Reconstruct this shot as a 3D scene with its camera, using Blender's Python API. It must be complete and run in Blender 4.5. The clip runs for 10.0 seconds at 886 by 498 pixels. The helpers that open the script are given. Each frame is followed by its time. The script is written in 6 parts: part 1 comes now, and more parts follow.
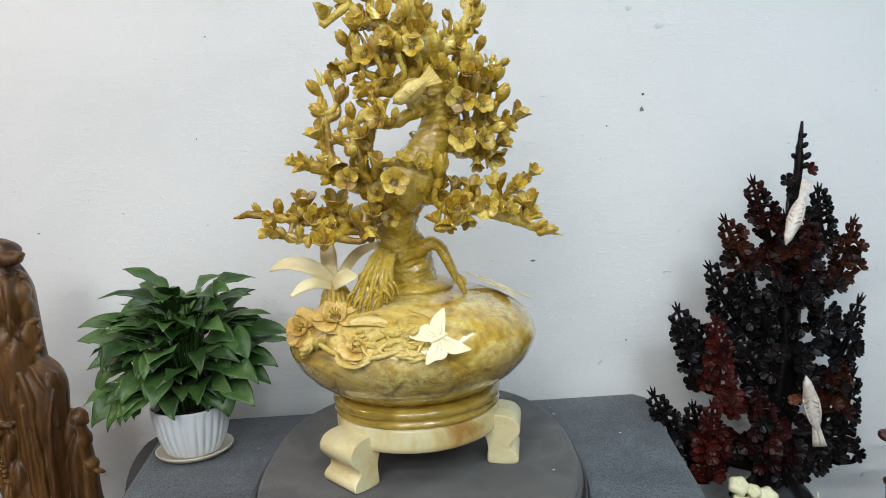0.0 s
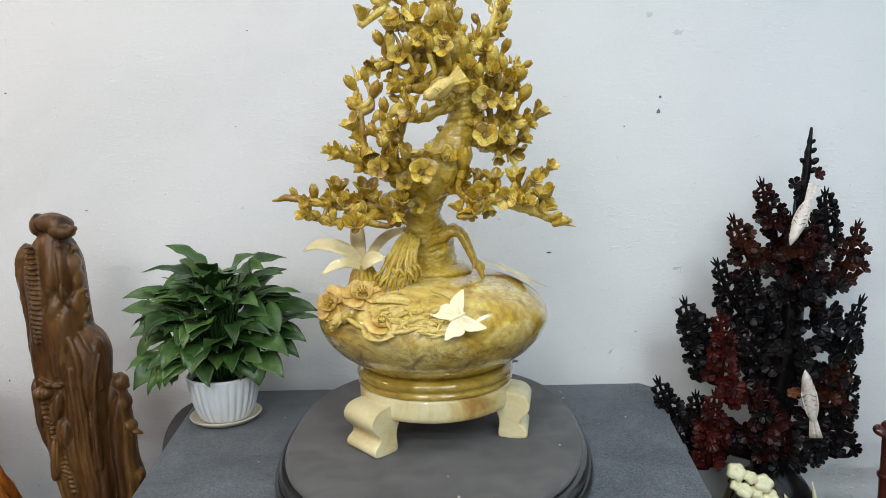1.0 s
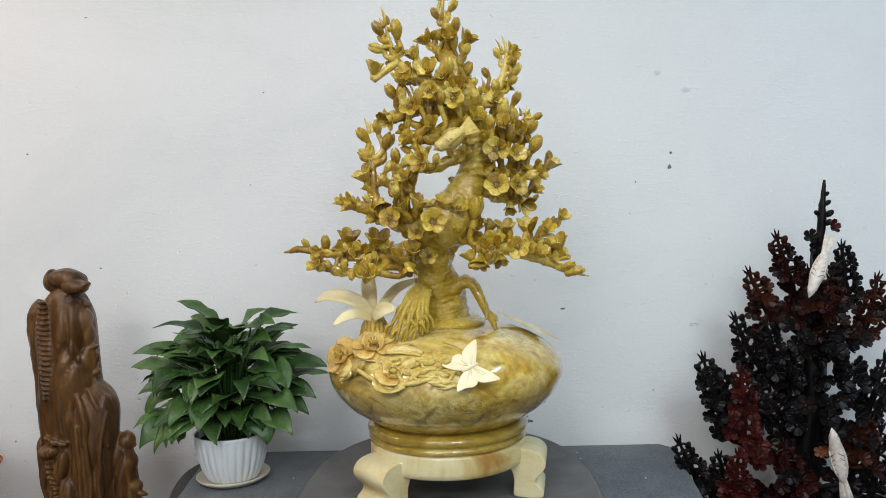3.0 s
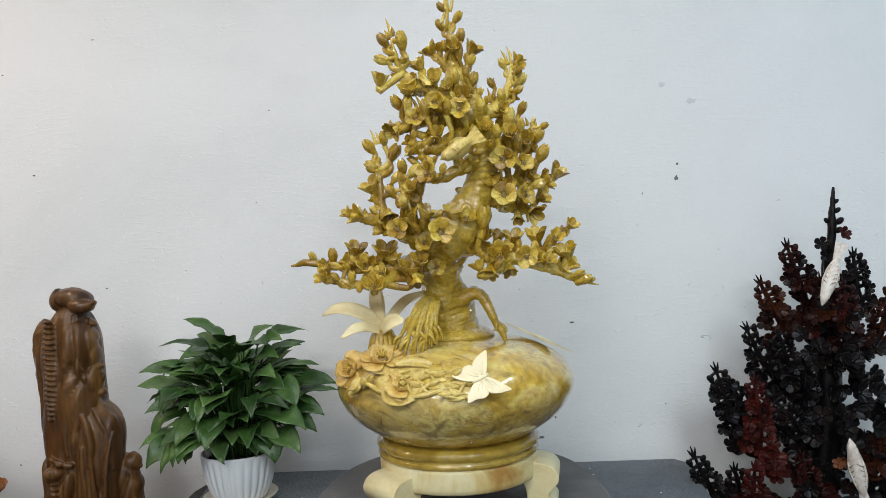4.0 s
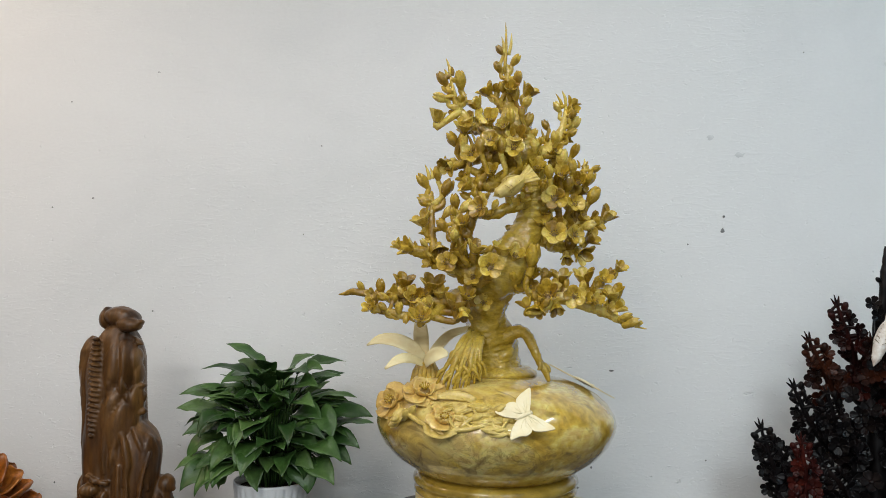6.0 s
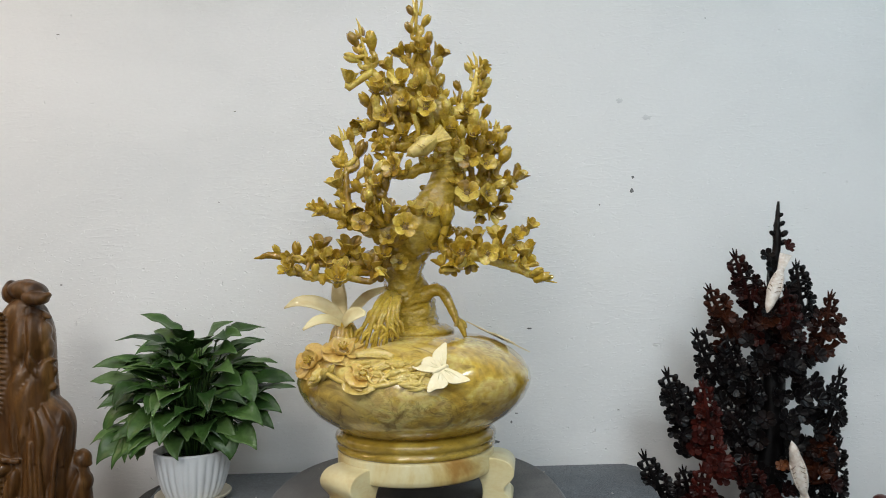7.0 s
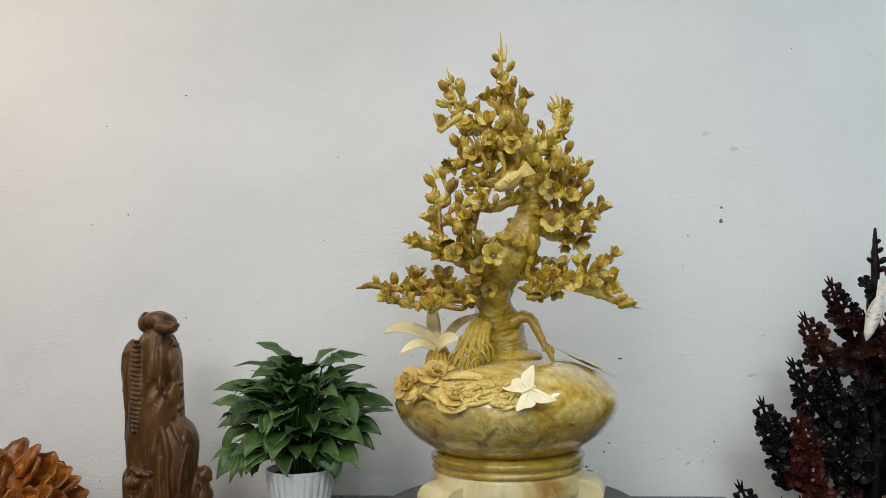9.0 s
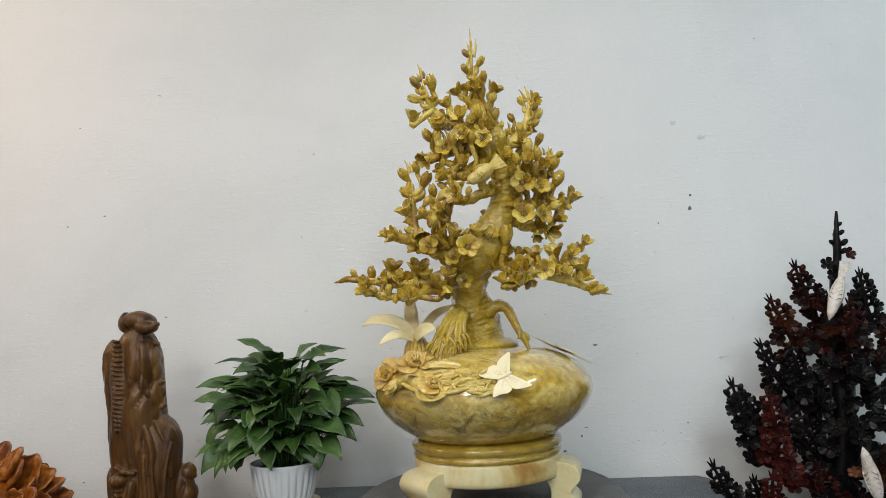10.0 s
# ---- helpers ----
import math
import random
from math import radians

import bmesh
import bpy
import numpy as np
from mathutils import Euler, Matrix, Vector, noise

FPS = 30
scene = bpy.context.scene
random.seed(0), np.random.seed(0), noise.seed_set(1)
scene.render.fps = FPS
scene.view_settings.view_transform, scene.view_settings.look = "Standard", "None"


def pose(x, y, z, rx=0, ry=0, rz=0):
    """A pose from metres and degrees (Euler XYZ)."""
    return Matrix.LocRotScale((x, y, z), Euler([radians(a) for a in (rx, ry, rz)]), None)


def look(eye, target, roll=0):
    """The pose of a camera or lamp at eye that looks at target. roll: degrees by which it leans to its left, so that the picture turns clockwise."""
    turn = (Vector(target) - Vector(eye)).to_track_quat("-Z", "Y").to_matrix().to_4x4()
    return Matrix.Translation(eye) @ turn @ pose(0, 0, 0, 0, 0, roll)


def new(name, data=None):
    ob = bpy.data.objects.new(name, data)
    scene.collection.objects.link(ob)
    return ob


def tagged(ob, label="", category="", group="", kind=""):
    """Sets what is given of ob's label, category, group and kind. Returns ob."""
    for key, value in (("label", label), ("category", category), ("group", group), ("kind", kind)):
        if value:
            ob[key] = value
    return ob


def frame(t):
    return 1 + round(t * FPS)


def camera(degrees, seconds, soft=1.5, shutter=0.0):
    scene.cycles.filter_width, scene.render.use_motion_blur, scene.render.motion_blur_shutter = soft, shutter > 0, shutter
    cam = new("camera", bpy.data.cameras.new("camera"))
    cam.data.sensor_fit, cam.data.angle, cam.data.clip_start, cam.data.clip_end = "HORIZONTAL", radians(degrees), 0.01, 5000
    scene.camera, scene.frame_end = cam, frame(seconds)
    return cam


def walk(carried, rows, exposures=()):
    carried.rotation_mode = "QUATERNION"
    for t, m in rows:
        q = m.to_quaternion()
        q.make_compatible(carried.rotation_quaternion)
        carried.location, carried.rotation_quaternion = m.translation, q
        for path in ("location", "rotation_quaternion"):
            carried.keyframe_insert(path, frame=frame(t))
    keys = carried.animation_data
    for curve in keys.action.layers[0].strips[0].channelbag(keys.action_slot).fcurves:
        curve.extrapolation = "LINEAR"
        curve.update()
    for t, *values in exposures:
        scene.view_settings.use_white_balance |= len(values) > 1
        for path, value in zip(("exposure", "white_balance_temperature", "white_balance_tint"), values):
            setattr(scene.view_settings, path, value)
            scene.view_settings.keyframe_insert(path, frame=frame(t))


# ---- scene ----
cam = camera(64.4, 10.0, soft=0.6, shutter=0.2)
PATH = [
    (0, (0.0439, -1.7268, 1.3376), (0.0510, 0.2591, 1.1002), -3.24),
    (0.2, (0.0449, -1.7530, 1.3380), (0.0860, 0.2306, 1.0860), -3.73),
    (0.4, (0.0457, -1.7783, 1.3383), (0.0905, 0.2039, 1.0760), -2.13),
    (0.5, (0.0456, -1.7889, 1.3380), (0.0795, 0.1932, 1.0730), -1.08),
    (0.8, (0.0426, -1.8112, 1.3354), (0.0073, 0.1709, 1.0710), -0.69),
    (1, (0.0409, -1.8220, 1.3333), (-0.0087, 0.1618, 1.0841), -1.38),
    (1.2, (0.0410, -1.8319, 1.3323), (-0.0076, 0.1545, 1.1050), -1.94),
    (1.5, (0.0429, -1.8397, 1.3297), (-0.0164, 0.1504, 1.1405), -2.14),
    (1.8, (0.0470, -1.8290, 1.3206), (-0.0263, 0.1628, 1.1547), -2.83),
    (2, (0.0506, -1.8213, 1.3144), (-0.0310, 0.1710, 1.1589), -2.72),
    (2.2, (0.0560, -1.8211, 1.3103), (-0.0287, 0.1722, 1.1704), -2.80),
    (2.5, (0.0611, -1.8232, 1.3056), (-0.0229, 0.1720, 1.1944), -2.77),
    (2.8, (0.0498, -1.8184, 1.3019), (-0.0185, 0.1789, 1.2235), -2.26),
    (3, (0.0428, -1.8154, 1.2988), (-0.0403, 0.1822, 1.2466), -1.67),
    (3.2, (0.0404, -1.8134, 1.2944), (-0.0488, 0.1845, 1.2762), -1.58),
    (4.3, (0.0347, -1.8052, 1.2682), (-0.0506, 0.1928, 1.2904), -2.91),
    (4.5, (0.0353, -1.8091, 1.2645), (-0.0325, 0.1895, 1.2932), -2.72),
    (4.7, (0.0422, -1.8324, 1.2641), (-0.0317, 0.1658, 1.3012), -2.65),
    (5, (0.0508, -1.8689, 1.2650), (-0.0977, 0.1244, 1.3336), -2.34),
    (5.2, (0.0441, -1.8647, 1.2621), (-0.1602, 0.1227, 1.3543), -2.39),
    (6.3, (-0.0105, -1.8011, 1.2416), (-0.1625, 0.1859, 1.4112), 1.30),
    (6.5, (-0.0149, -1.7949, 1.2374), (-0.1361, 0.1976, 1.3607), 0.83),
    (6.8, (0.0072, -1.8113, 1.2291), (-0.0174, 0.1863, 1.3231), -0.57),
    (7, (0.0268, -1.8322, 1.2221), (0.0530, 0.1658, 1.3072), -1.12),
    (7.2, (0.0367, -1.8556, 1.2134), (0.0876, 0.1412, 1.3141), -1.33),
    (7.5, (0.0454, -1.8910, 1.2008), (0.1035, 0.1029, 1.3445), -1.67),
    (7.8, (0.0467, -1.9127, 1.1938), (0.0376, 0.0787, 1.3783), -1.60),
    (8, (0.0458, -1.9207, 1.1911), (-0.0843, 0.0639, 1.4021), -1.17),
    (8.2, (0.0452, -1.9211, 1.1898), (-0.1988, 0.0519, 1.4077), -1.08),
    (8.5, (0.0438, -1.9163, 1.1898), (-0.1968, 0.0574, 1.4055), -1.35),
    (8.7, (0.0430, -1.9166, 1.1907), (-0.1979, 0.0577, 1.4013), -1.19),
    (9, (0.0432, -1.9174, 1.1921), (-0.1987, 0.0567, 1.4028), -1.35),
    (9.2, (0.0463, -1.9146, 1.1917), (-0.1931, 0.0602, 1.3990), -1.60),
    (9.5, (0.0521, -1.9137, 1.1900), (-0.1468, 0.0668, 1.3846), -2.63),
    (9.7, (0.0539, -1.9240, 1.1879), (-0.1309, 0.0583, 1.3781), -2.86),
    (10, (0.0555, -1.9459, 1.1842), (-0.1310, 0.0360, 1.3777), -2.98),
]
walk(cam, [(t, look(eye, target, roll)) for t, eye, target, roll in PATH], exposures=[(0, 0.36, 6420, 10), (2.5, 0.27, 6440, 10), (4.5, 0.18, 6400, 10), (6.5, 0.06, 6680, 10), (7.2, 0.15, 6640, 10), (7.6, 0.13, 6620, 10), (8.3, 0.06, 6720, 10), (9, 0.04, 6720, 10), (10, 0.09, 6750, 10)])

# ---- light ----
# ceiling tubes over the room and one warm lamp near the west wall
world = bpy.data.worlds.new("world")
scene.world = world
world.use_nodes = True
world.node_tree.nodes["Background"].inputs[0].default_value = (0.6, 0.7, 0.85, 1)
world.node_tree.nodes["Background"].inputs[1].default_value = 0.2


def area(name, m, w, h, watts, colour):
    lamp = bpy.data.lights.new(name, "AREA")
    lamp.shape, lamp.size, lamp.size_y, lamp.energy, lamp.color = "RECTANGLE", w, h, watts, colour
    ob = new(name, lamp)
    ob.matrix_world = m
    return ob


# ceiling tubes: x, y, watts, colour, turn; those towards the west burn a little warmer
TUBES = [
    (-1.45, -1.35, 8.6, (1.0, 0.965, 0.92), 0),
    (0.0, -1.55, 8.0, (0.92, 0.97, 1.0), 0),
    (1.45, -1.35, 10.5, (0.52, 0.82, 1.0), 0),
    (-0.95, -3.0, 26.0, (0.97, 0.97, 0.95), 90),
    (0.95, -3.0, 26.0, (0.80, 0.93, 1.0), 90),
    (-0.95, -4.1, 28.0, (0.97, 0.97, 0.95), 90),
    (0.95, -4.1, 28.0, (0.80, 0.93, 1.0), 90),
]
for tx, ty, watts, colour, turn in TUBES:
    area("tube_light", pose(tx, ty, 2.86, 0, 0, turn), 0.10, 1.15, watts, colour)
# cool front fill added behind the camera, set in an unseen opening
area("front_fill_light", look((0.0, -4.62, 1.45), (0.0, 0.0, 1.35)), 3.6, 2.2, 16, (0.90, 0.96, 1.0))
area("warm_light", look((-2.3, -0.9, 2.35), (-1.2, 0.0, 1.7)), 0.3, 0.3, 5.2, (1.0, 0.72, 0.48))

# ---- materials ----


def surface(name, colours, scale=20.0, rough=0.5, bump=0.0, bump_scale=200.0, coat=0.0, stretch=(1, 1, 1), spread=0.0, rough_var=0.0, fine=0.0, sheen=0.0, spec=0.5, veins=None, contrast=(0.3, 0.7), subsurface=0.0):
    """A material whose colour wanders between the given colours at two scales, with grain, relief and gloss."""
    m = bpy.data.materials.new(name)
    m.use_nodes = True
    t = m.node_tree
    N, link = t.nodes.new, t.links.new
    b = t.nodes["Principled BSDF"]
    where = N("ShaderNodeNewGeometry").outputs["Position"]
    turn = N("ShaderNodeMapping")
    turn.inputs["Scale"].default_value = stretch
    link(where, turn.inputs["Vector"])
    big = N("ShaderNodeTexNoise")
    big.inputs["Scale"].default_value, big.inputs["Detail"].default_value, big.inputs["Roughness"].default_value = scale, 6, 0.6
    big.inputs["Distortion"].default_value = 0.6
    link(turn.outputs[0], big.inputs["Vector"])
    value = big.outputs["Fac"]
    if spread:
        who = N("ShaderNodeObjectInfo")
        mix = N("ShaderNodeMath")
        mix.operation = "MULTIPLY_ADD"
        link(who.outputs["Random"], mix.inputs[0])
        mix.inputs[1].default_value = spread
        off = N("ShaderNodeMath")
        off.operation = "SUBTRACT"
        off.inputs[1].default_value = spread / 2
        link(value, off.inputs[0])
        link(off.outputs[0], mix.inputs[2])
        value = mix.outputs[0]
    ramp = N("ShaderNodeValToRGB")
    e = ramp.color_ramp.elements
    lo, hi = contrast
    for n, c in enumerate(colours):
        at = lo + (hi - lo) * n / max(1, len(colours) - 1)
        if n < 2:
            e[n].position, e[n].color = at, (*c, 1)
        else:
            e.new(at).color = (*c, 1)
    link(value, ramp.inputs[0])
    colour = ramp.outputs[0]
    grain = N("ShaderNodeTexNoise")
    grain.inputs["Scale"].default_value, grain.inputs["Detail"].default_value = bump_scale, 5
    link(turn.outputs[0], grain.inputs["Vector"])
    if fine:
        over = N("ShaderNodeMix")
        over.data_type, over.blend_type = "RGBA", "OVERLAY"
        over.inputs["Factor"].default_value = fine
        link(colour, over.inputs[6])
        sharp = N("ShaderNodeMapRange")
        sharp.inputs["From Min"].default_value, sharp.inputs["From Max"].default_value = 0.36, 0.64
        link(grain.outputs["Fac"], sharp.inputs["Value"])
        link(sharp.outputs[0], over.inputs[7])
        colour = over.outputs[2]
    if veins:
        # (scale, width, depth, colour): thin wandering streaks
        vein = N("ShaderNodeTexNoise")
        vein.inputs["Scale"].default_value, vein.inputs["Detail"].default_value, vein.inputs["Distortion"].default_value = veins[0], 8, 1.6
        vein.inputs["Roughness"].default_value = 0.62
        link(turn.outputs[0], vein.inputs["Vector"])
        gap = N("ShaderNodeMath")
        gap.operation = "SUBTRACT"
        gap.inputs[1].default_value = 0.5
        link(vein.outputs["Fac"], gap.inputs[0])
        off = N("ShaderNodeMath")
        off.operation = "ABSOLUTE"
        link(gap.outputs[0], off.inputs[0])
        thin = N("ShaderNodeMapRange")
        thin.inputs["From Min"].default_value, thin.inputs["From Max"].default_value = 0.0, veins[1]
        thin.inputs["To Min"].default_value, thin.inputs["To Max"].default_value = veins[2], 0.0
        link(off.outputs[0], thin.inputs["Value"])
        where_ = N("ShaderNodeTexNoise")
        where_.inputs["Scale"].default_value, where_.inputs["Detail"].default_value = veins[0] * 0.35, 3
        link(turn.outputs[0], where_.inputs["Vector"])
        some = N("ShaderNodeMapRange")
        some.inputs["From Min"].default_value, some.inputs["From Max"].default_value = 0.42, 0.62
        link(where_.outputs["Fac"], some.inputs["Value"])
        amount = N("ShaderNodeMath")
        amount.operation = "MULTIPLY"
        link(thin.outputs[0], amount.inputs[0])
        link(some.outputs[0], amount.inputs[1])
        streak = N("ShaderNodeMix")
        streak.data_type = "RGBA"
        link(amount.outputs[0], streak.inputs["Factor"])
        link(colour, streak.inputs[6])
        streak.inputs[7].default_value = (*veins[3], 1)
        colour = streak.outputs[2]
    link(colour, b.inputs["Base Color"])
    b.inputs["Roughness"].default_value = rough
    if rough_var:
        rr = N("ShaderNodeMath")
        rr.operation = "MULTIPLY_ADD"
        link(grain.outputs["Fac"], rr.inputs[0])
        rr.inputs[1].default_value, rr.inputs[2].default_value = rough_var, rough - rough_var / 2
        link(rr.outputs[0], b.inputs["Roughness"])
    b.inputs["Coat Weight"].default_value = coat
    b.inputs["Coat Roughness"].default_value = 0.06
    b.inputs["Sheen Weight"].default_value = sheen
    b.inputs["Specular IOR Level"].default_value = spec
    if subsurface:
        b.inputs["Subsurface Weight"].default_value = subsurface
        b.inputs["Subsurface Radius"].default_value = (0.01, 0.006, 0.003)
    if bump:
        bm_ = N("ShaderNodeBump")
        bm_.inputs["Strength"].default_value, bm_.inputs["Distance"].default_value = bump, 0.002
        link(grain.outputs["Fac"], bm_.inputs["Height"])
        link(bm_.outputs[0], b.inputs["Normal"])
        link(bm_.outputs[0], b.inputs["Coat Normal"])
    return m


PLASTER = surface("white_plaster", [(0.71, 0.715, 0.715), (0.77, 0.77, 0.768), (0.80, 0.80, 0.798)], 1.6, 0.72, 0.20, 130, stretch=(0.7, 1, 1.2), fine=0.03)


def trowel(m):
    """Scattered trowel scratches and shallow dents over the even grain."""
    t = m.node_tree
    N, link = t.nodes.new, t.links.new
    bump = next(n for n in t.nodes if n.type == "BUMP")
    place = N("ShaderNodeNewGeometry").outputs["Position"]
    stretch = N("ShaderNodeMapping")
    stretch.inputs["Scale"].default_value = (0.42, 1, 1.5)
    stretch.inputs["Rotation"].default_value = (0, 0.06, 0)
    link(place, stretch.inputs["Vector"])
    scratch = N("ShaderNodeTexNoise")
    scratch.inputs["Scale"].default_value, scratch.inputs["Detail"].default_value, scratch.inputs["Distortion"].default_value = 60, 7, 0.7
    link(stretch.outputs[0], scratch.inputs["Vector"])
    ridge = N("ShaderNodeValToRGB")
    ridge.color_ramp.elements[0].position, ridge.color_ramp.elements[1].position = 0.50, 0.72
    link(scratch.outputs["Fac"], ridge.inputs[0])
    patch = N("ShaderNodeTexNoise")
    patch.inputs["Scale"].default_value, patch.inputs["Detail"].default_value = 4.5, 3
    link(place, patch.inputs["Vector"])
    where = N("ShaderNodeValToRGB")
    where.color_ramp.elements[0].position, where.color_ramp.elements[1].position = 0.42, 0.62
    link(patch.outputs["Fac"], where.inputs[0])
    both = N("ShaderNodeMath")
    both.operation = "MULTIPLY"
    link(ridge.outputs[0], both.inputs[0])
    link(where.outputs[0], both.inputs[1])
    second = N("ShaderNodeBump")
    second.inputs["Strength"].default_value, second.inputs["Distance"].default_value = 0.30, 0.0016
    link(both.outputs[0], second.inputs["Height"])
    link(bump.outputs[0], second.inputs["Normal"])
    last = second
    # sparse single scratches, pits and pimples
    for scale, squash, lo, hi, depth in ((30, (0.6, 1, 1.7), 0.69, 0.79, 0.4), (62, (1, 1, 1.3), 0.68, 0.76, -0.8), (95, (0.8, 1, 1.2), 0.62, 0.74, 0.35)):
        fit = N("ShaderNodeMapping")
        fit.inputs["Scale"].default_value, fit.inputs["Rotation"].default_value = squash, (0, 0.12, 0)
        link(place, fit.inputs["Vector"])
        dots = N("ShaderNodeTexNoise")
        dots.inputs["Scale"].default_value, dots.inputs["Detail"].default_value, dots.inputs["Distortion"].default_value = scale, 4, 0.8
        link(fit.outputs[0], dots.inputs["Vector"])
        cut = N("ShaderNodeMapRange")
        cut.inputs["From Min"].default_value, cut.inputs["From Max"].default_value = lo, hi
        link(dots.outputs["Fac"], cut.inputs["Value"])
        mark = N("ShaderNodeBump")
        mark.invert = depth < 0
        mark.inputs["Strength"].default_value, mark.inputs["Distance"].default_value = abs(depth), 0.0025
        link(cut.outputs[0], mark.inputs["Height"])
        link(last.outputs[0], mark.inputs["Normal"])
        last = mark
    link(last.outputs[0], t.nodes["Principled BSDF"].inputs["Normal"])
    return m


def crags(m, scale, depth, strength=0.8):
    """A second, coarser relief over the fine grain."""
    t = m.node_tree
    N, link = t.nodes.new, t.links.new
    bump = next(n for n in t.nodes if n.type == "BUMP")
    lumps = N("ShaderNodeTexNoise")
    lumps.inputs["Scale"].default_value, lumps.inputs["Detail"].default_value = scale, 3
    link(N("ShaderNodeNewGeometry").outputs["Position"], lumps.inputs["Vector"])
    over = N("ShaderNodeBump")
    over.inputs["Strength"].default_value, over.inputs["Distance"].default_value = strength, depth
    link(lumps.outputs["Fac"], over.inputs["Height"])
    link(bump.outputs[0], over.inputs["Normal"])
    for socket in ("Normal", "Coat Normal"):
        link(over.outputs[0], t.nodes["Principled BSDF"].inputs[socket])


trowel(PLASTER)
PLASTER_DARK = surface("chipped_plaster", [(0.10, 0.10, 0.10), (0.25, 0.25, 0.25)], 60, 0.9)
SMEAR = surface("filler_smear", [(0.60, 0.61, 0.61), (0.68, 0.68, 0.68)], 20, 0.8)
CEILING = surface("ceiling_paint", [(0.74, 0.74, 0.73), (0.8, 0.8, 0.8)], 2, 0.9)
FLOOR = surface("floor_tile", [(0.10, 0.10, 0.10), (0.16, 0.155, 0.15)], 3, 0.35)
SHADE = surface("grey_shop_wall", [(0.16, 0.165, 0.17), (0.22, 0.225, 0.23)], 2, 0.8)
FELT = surface("blue_grey_felt", [(0.054, 0.063, 0.074), (0.078, 0.089, 0.102), (0.10, 0.112, 0.124)], 9, 0.95, 0.6, 430, fine=0.6, sheen=0.12)
FELT_BROWN = surface("worn_grey_felt", [(0.062, 0.059, 0.058), (0.084, 0.080, 0.078), (0.112, 0.107, 0.103)], 14, 0.95, 0.4, 520, fine=0.45, sheen=0.12)
FLAP = surface("dark_flap_cloth", [(0.030, 0.028, 0.028), (0.046, 0.043, 0.042)], 12, 0.95, 0.6, 300, fine=0.3)
LACQUER = surface("black_lacquer", [(0.010, 0.010, 0.011), (0.02, 0.019, 0.019)], 25, 0.3, 0.1, 90, coat=0.4)
GOLD = surface("golden_carved_wood", [(0.27, 0.148, 0.010), (0.43, 0.268, 0.020), (0.56, 0.375, 0.040), (0.69, 0.51, 0.105)], 20, 0.22, 0.35, 190, coat=1.0, spread=0.36, fine=0.18, spec=0.35, veins=(26, 0.09, 0.3, (0.18, 0.09, 0.008)))
LIGHT_GOLD = surface("light_golden_wood", [(0.44, 0.295, 0.055), (0.56, 0.405, 0.095), (0.65, 0.50, 0.16)], 18, 0.30, 0.4, 160, coat=0.6, spread=0.1, fine=0.14)
crags(GOLD, 90, 0.004)
PEACH = surface("peach_relief_wood", [(0.47, 0.275, 0.055), (0.61, 0.395, 0.10), (0.70, 0.51, 0.17)], 22, 0.32, 0.4, 160, coat=0.5, spread=0.2, fine=0.14)
TRUNK = surface("golden_trunk_wood", [(0.34, 0.212, 0.016), (0.47, 0.312, 0.032), (0.59, 0.42, 0.068)], 13, 0.2, 0.3, 150, coat=1.0, fine=0.14, spec=0.35, stretch=(1, 1, 1.8), veins=(40, 0.05, 0.3, (0.20, 0.105, 0.010)))
crags(TRUNK, 80, 0.005)
STAMEN = surface("dark_stamen_wood", [(0.06, 0.026, 0.004), (0.11, 0.052, 0.008)], 60, 0.5)
GOLD_DARK = surface("amber_flower_heart", [(0.15, 0.078, 0.006), (0.30, 0.175, 0.018)], 60, 0.45, 0.3, 300, coat=0.25)
BURL = surface("golden_burl_wood", [(0.25, 0.135, 0.014), (0.44, 0.262, 0.028), (0.56, 0.375, 0.062), (0.67, 0.52, 0.175), (0.54, 0.35, 0.055)], 11, 0.2, 0.06, 60, coat=1.0, stretch=(1, 1, 1.4), contrast=(0.28, 0.68), fine=0.22, veins=(30, 0.045, 0.55, (0.13, 0.072, 0.014)))


def burl(m):
    """Grey-brown smudges, dark swirling figure and a slow drift from amber to pale cream over the burl."""
    t = m.node_tree
    N, link = t.nodes.new, t.links.new
    base = t.nodes["Principled BSDF"].inputs["Base Color"]
    colour = base.links[0].from_socket
    place = N("ShaderNodeNewGeometry").outputs["Position"]
    for scale, detail, twist, lo, hi, most, tint in (
        (4.0, 2, 0.4, 0.50, 0.66, 0.55, (0.68, 0.52, 0.19)),
        (4.6, 2, 0.5, 0.55, 0.70, 0.55, (0.44, 0.215, 0.022)),
        (17, 7, 2.2, 0.56, 0.70, 0.72, (0.150, 0.088, 0.024)),
        (42, 6, 1.6, 0.60, 0.72, 0.60, (0.17, 0.098, 0.022)),
    ):
        blot = N("ShaderNodeTexNoise")
        blot.inputs["Scale"].default_value, blot.inputs["Detail"].default_value, blot.inputs["Distortion"].default_value = scale, detail, twist
        shift = N("ShaderNodeMapping")
        shift.inputs["Location"].default_value = (scale * 0.37, 0.2, scale * 0.11)
        link(place, shift.inputs["Vector"])
        link(shift.outputs[0], blot.inputs["Vector"])
        cut = N("ShaderNodeMapRange")
        cut.inputs["From Min"].default_value, cut.inputs["From Max"].default_value, cut.inputs["To Max"].default_value = lo, hi, most
        link(blot.outputs["Fac"], cut.inputs["Value"])
        mix = N("ShaderNodeMix")
        mix.data_type = "RGBA"
        link(cut.outputs[0], mix.inputs["Factor"])
        link(colour, mix.inputs[6])
        mix.inputs[7].default_value = (*tint, 1)
        colour = mix.outputs[2]
    link(colour, base)


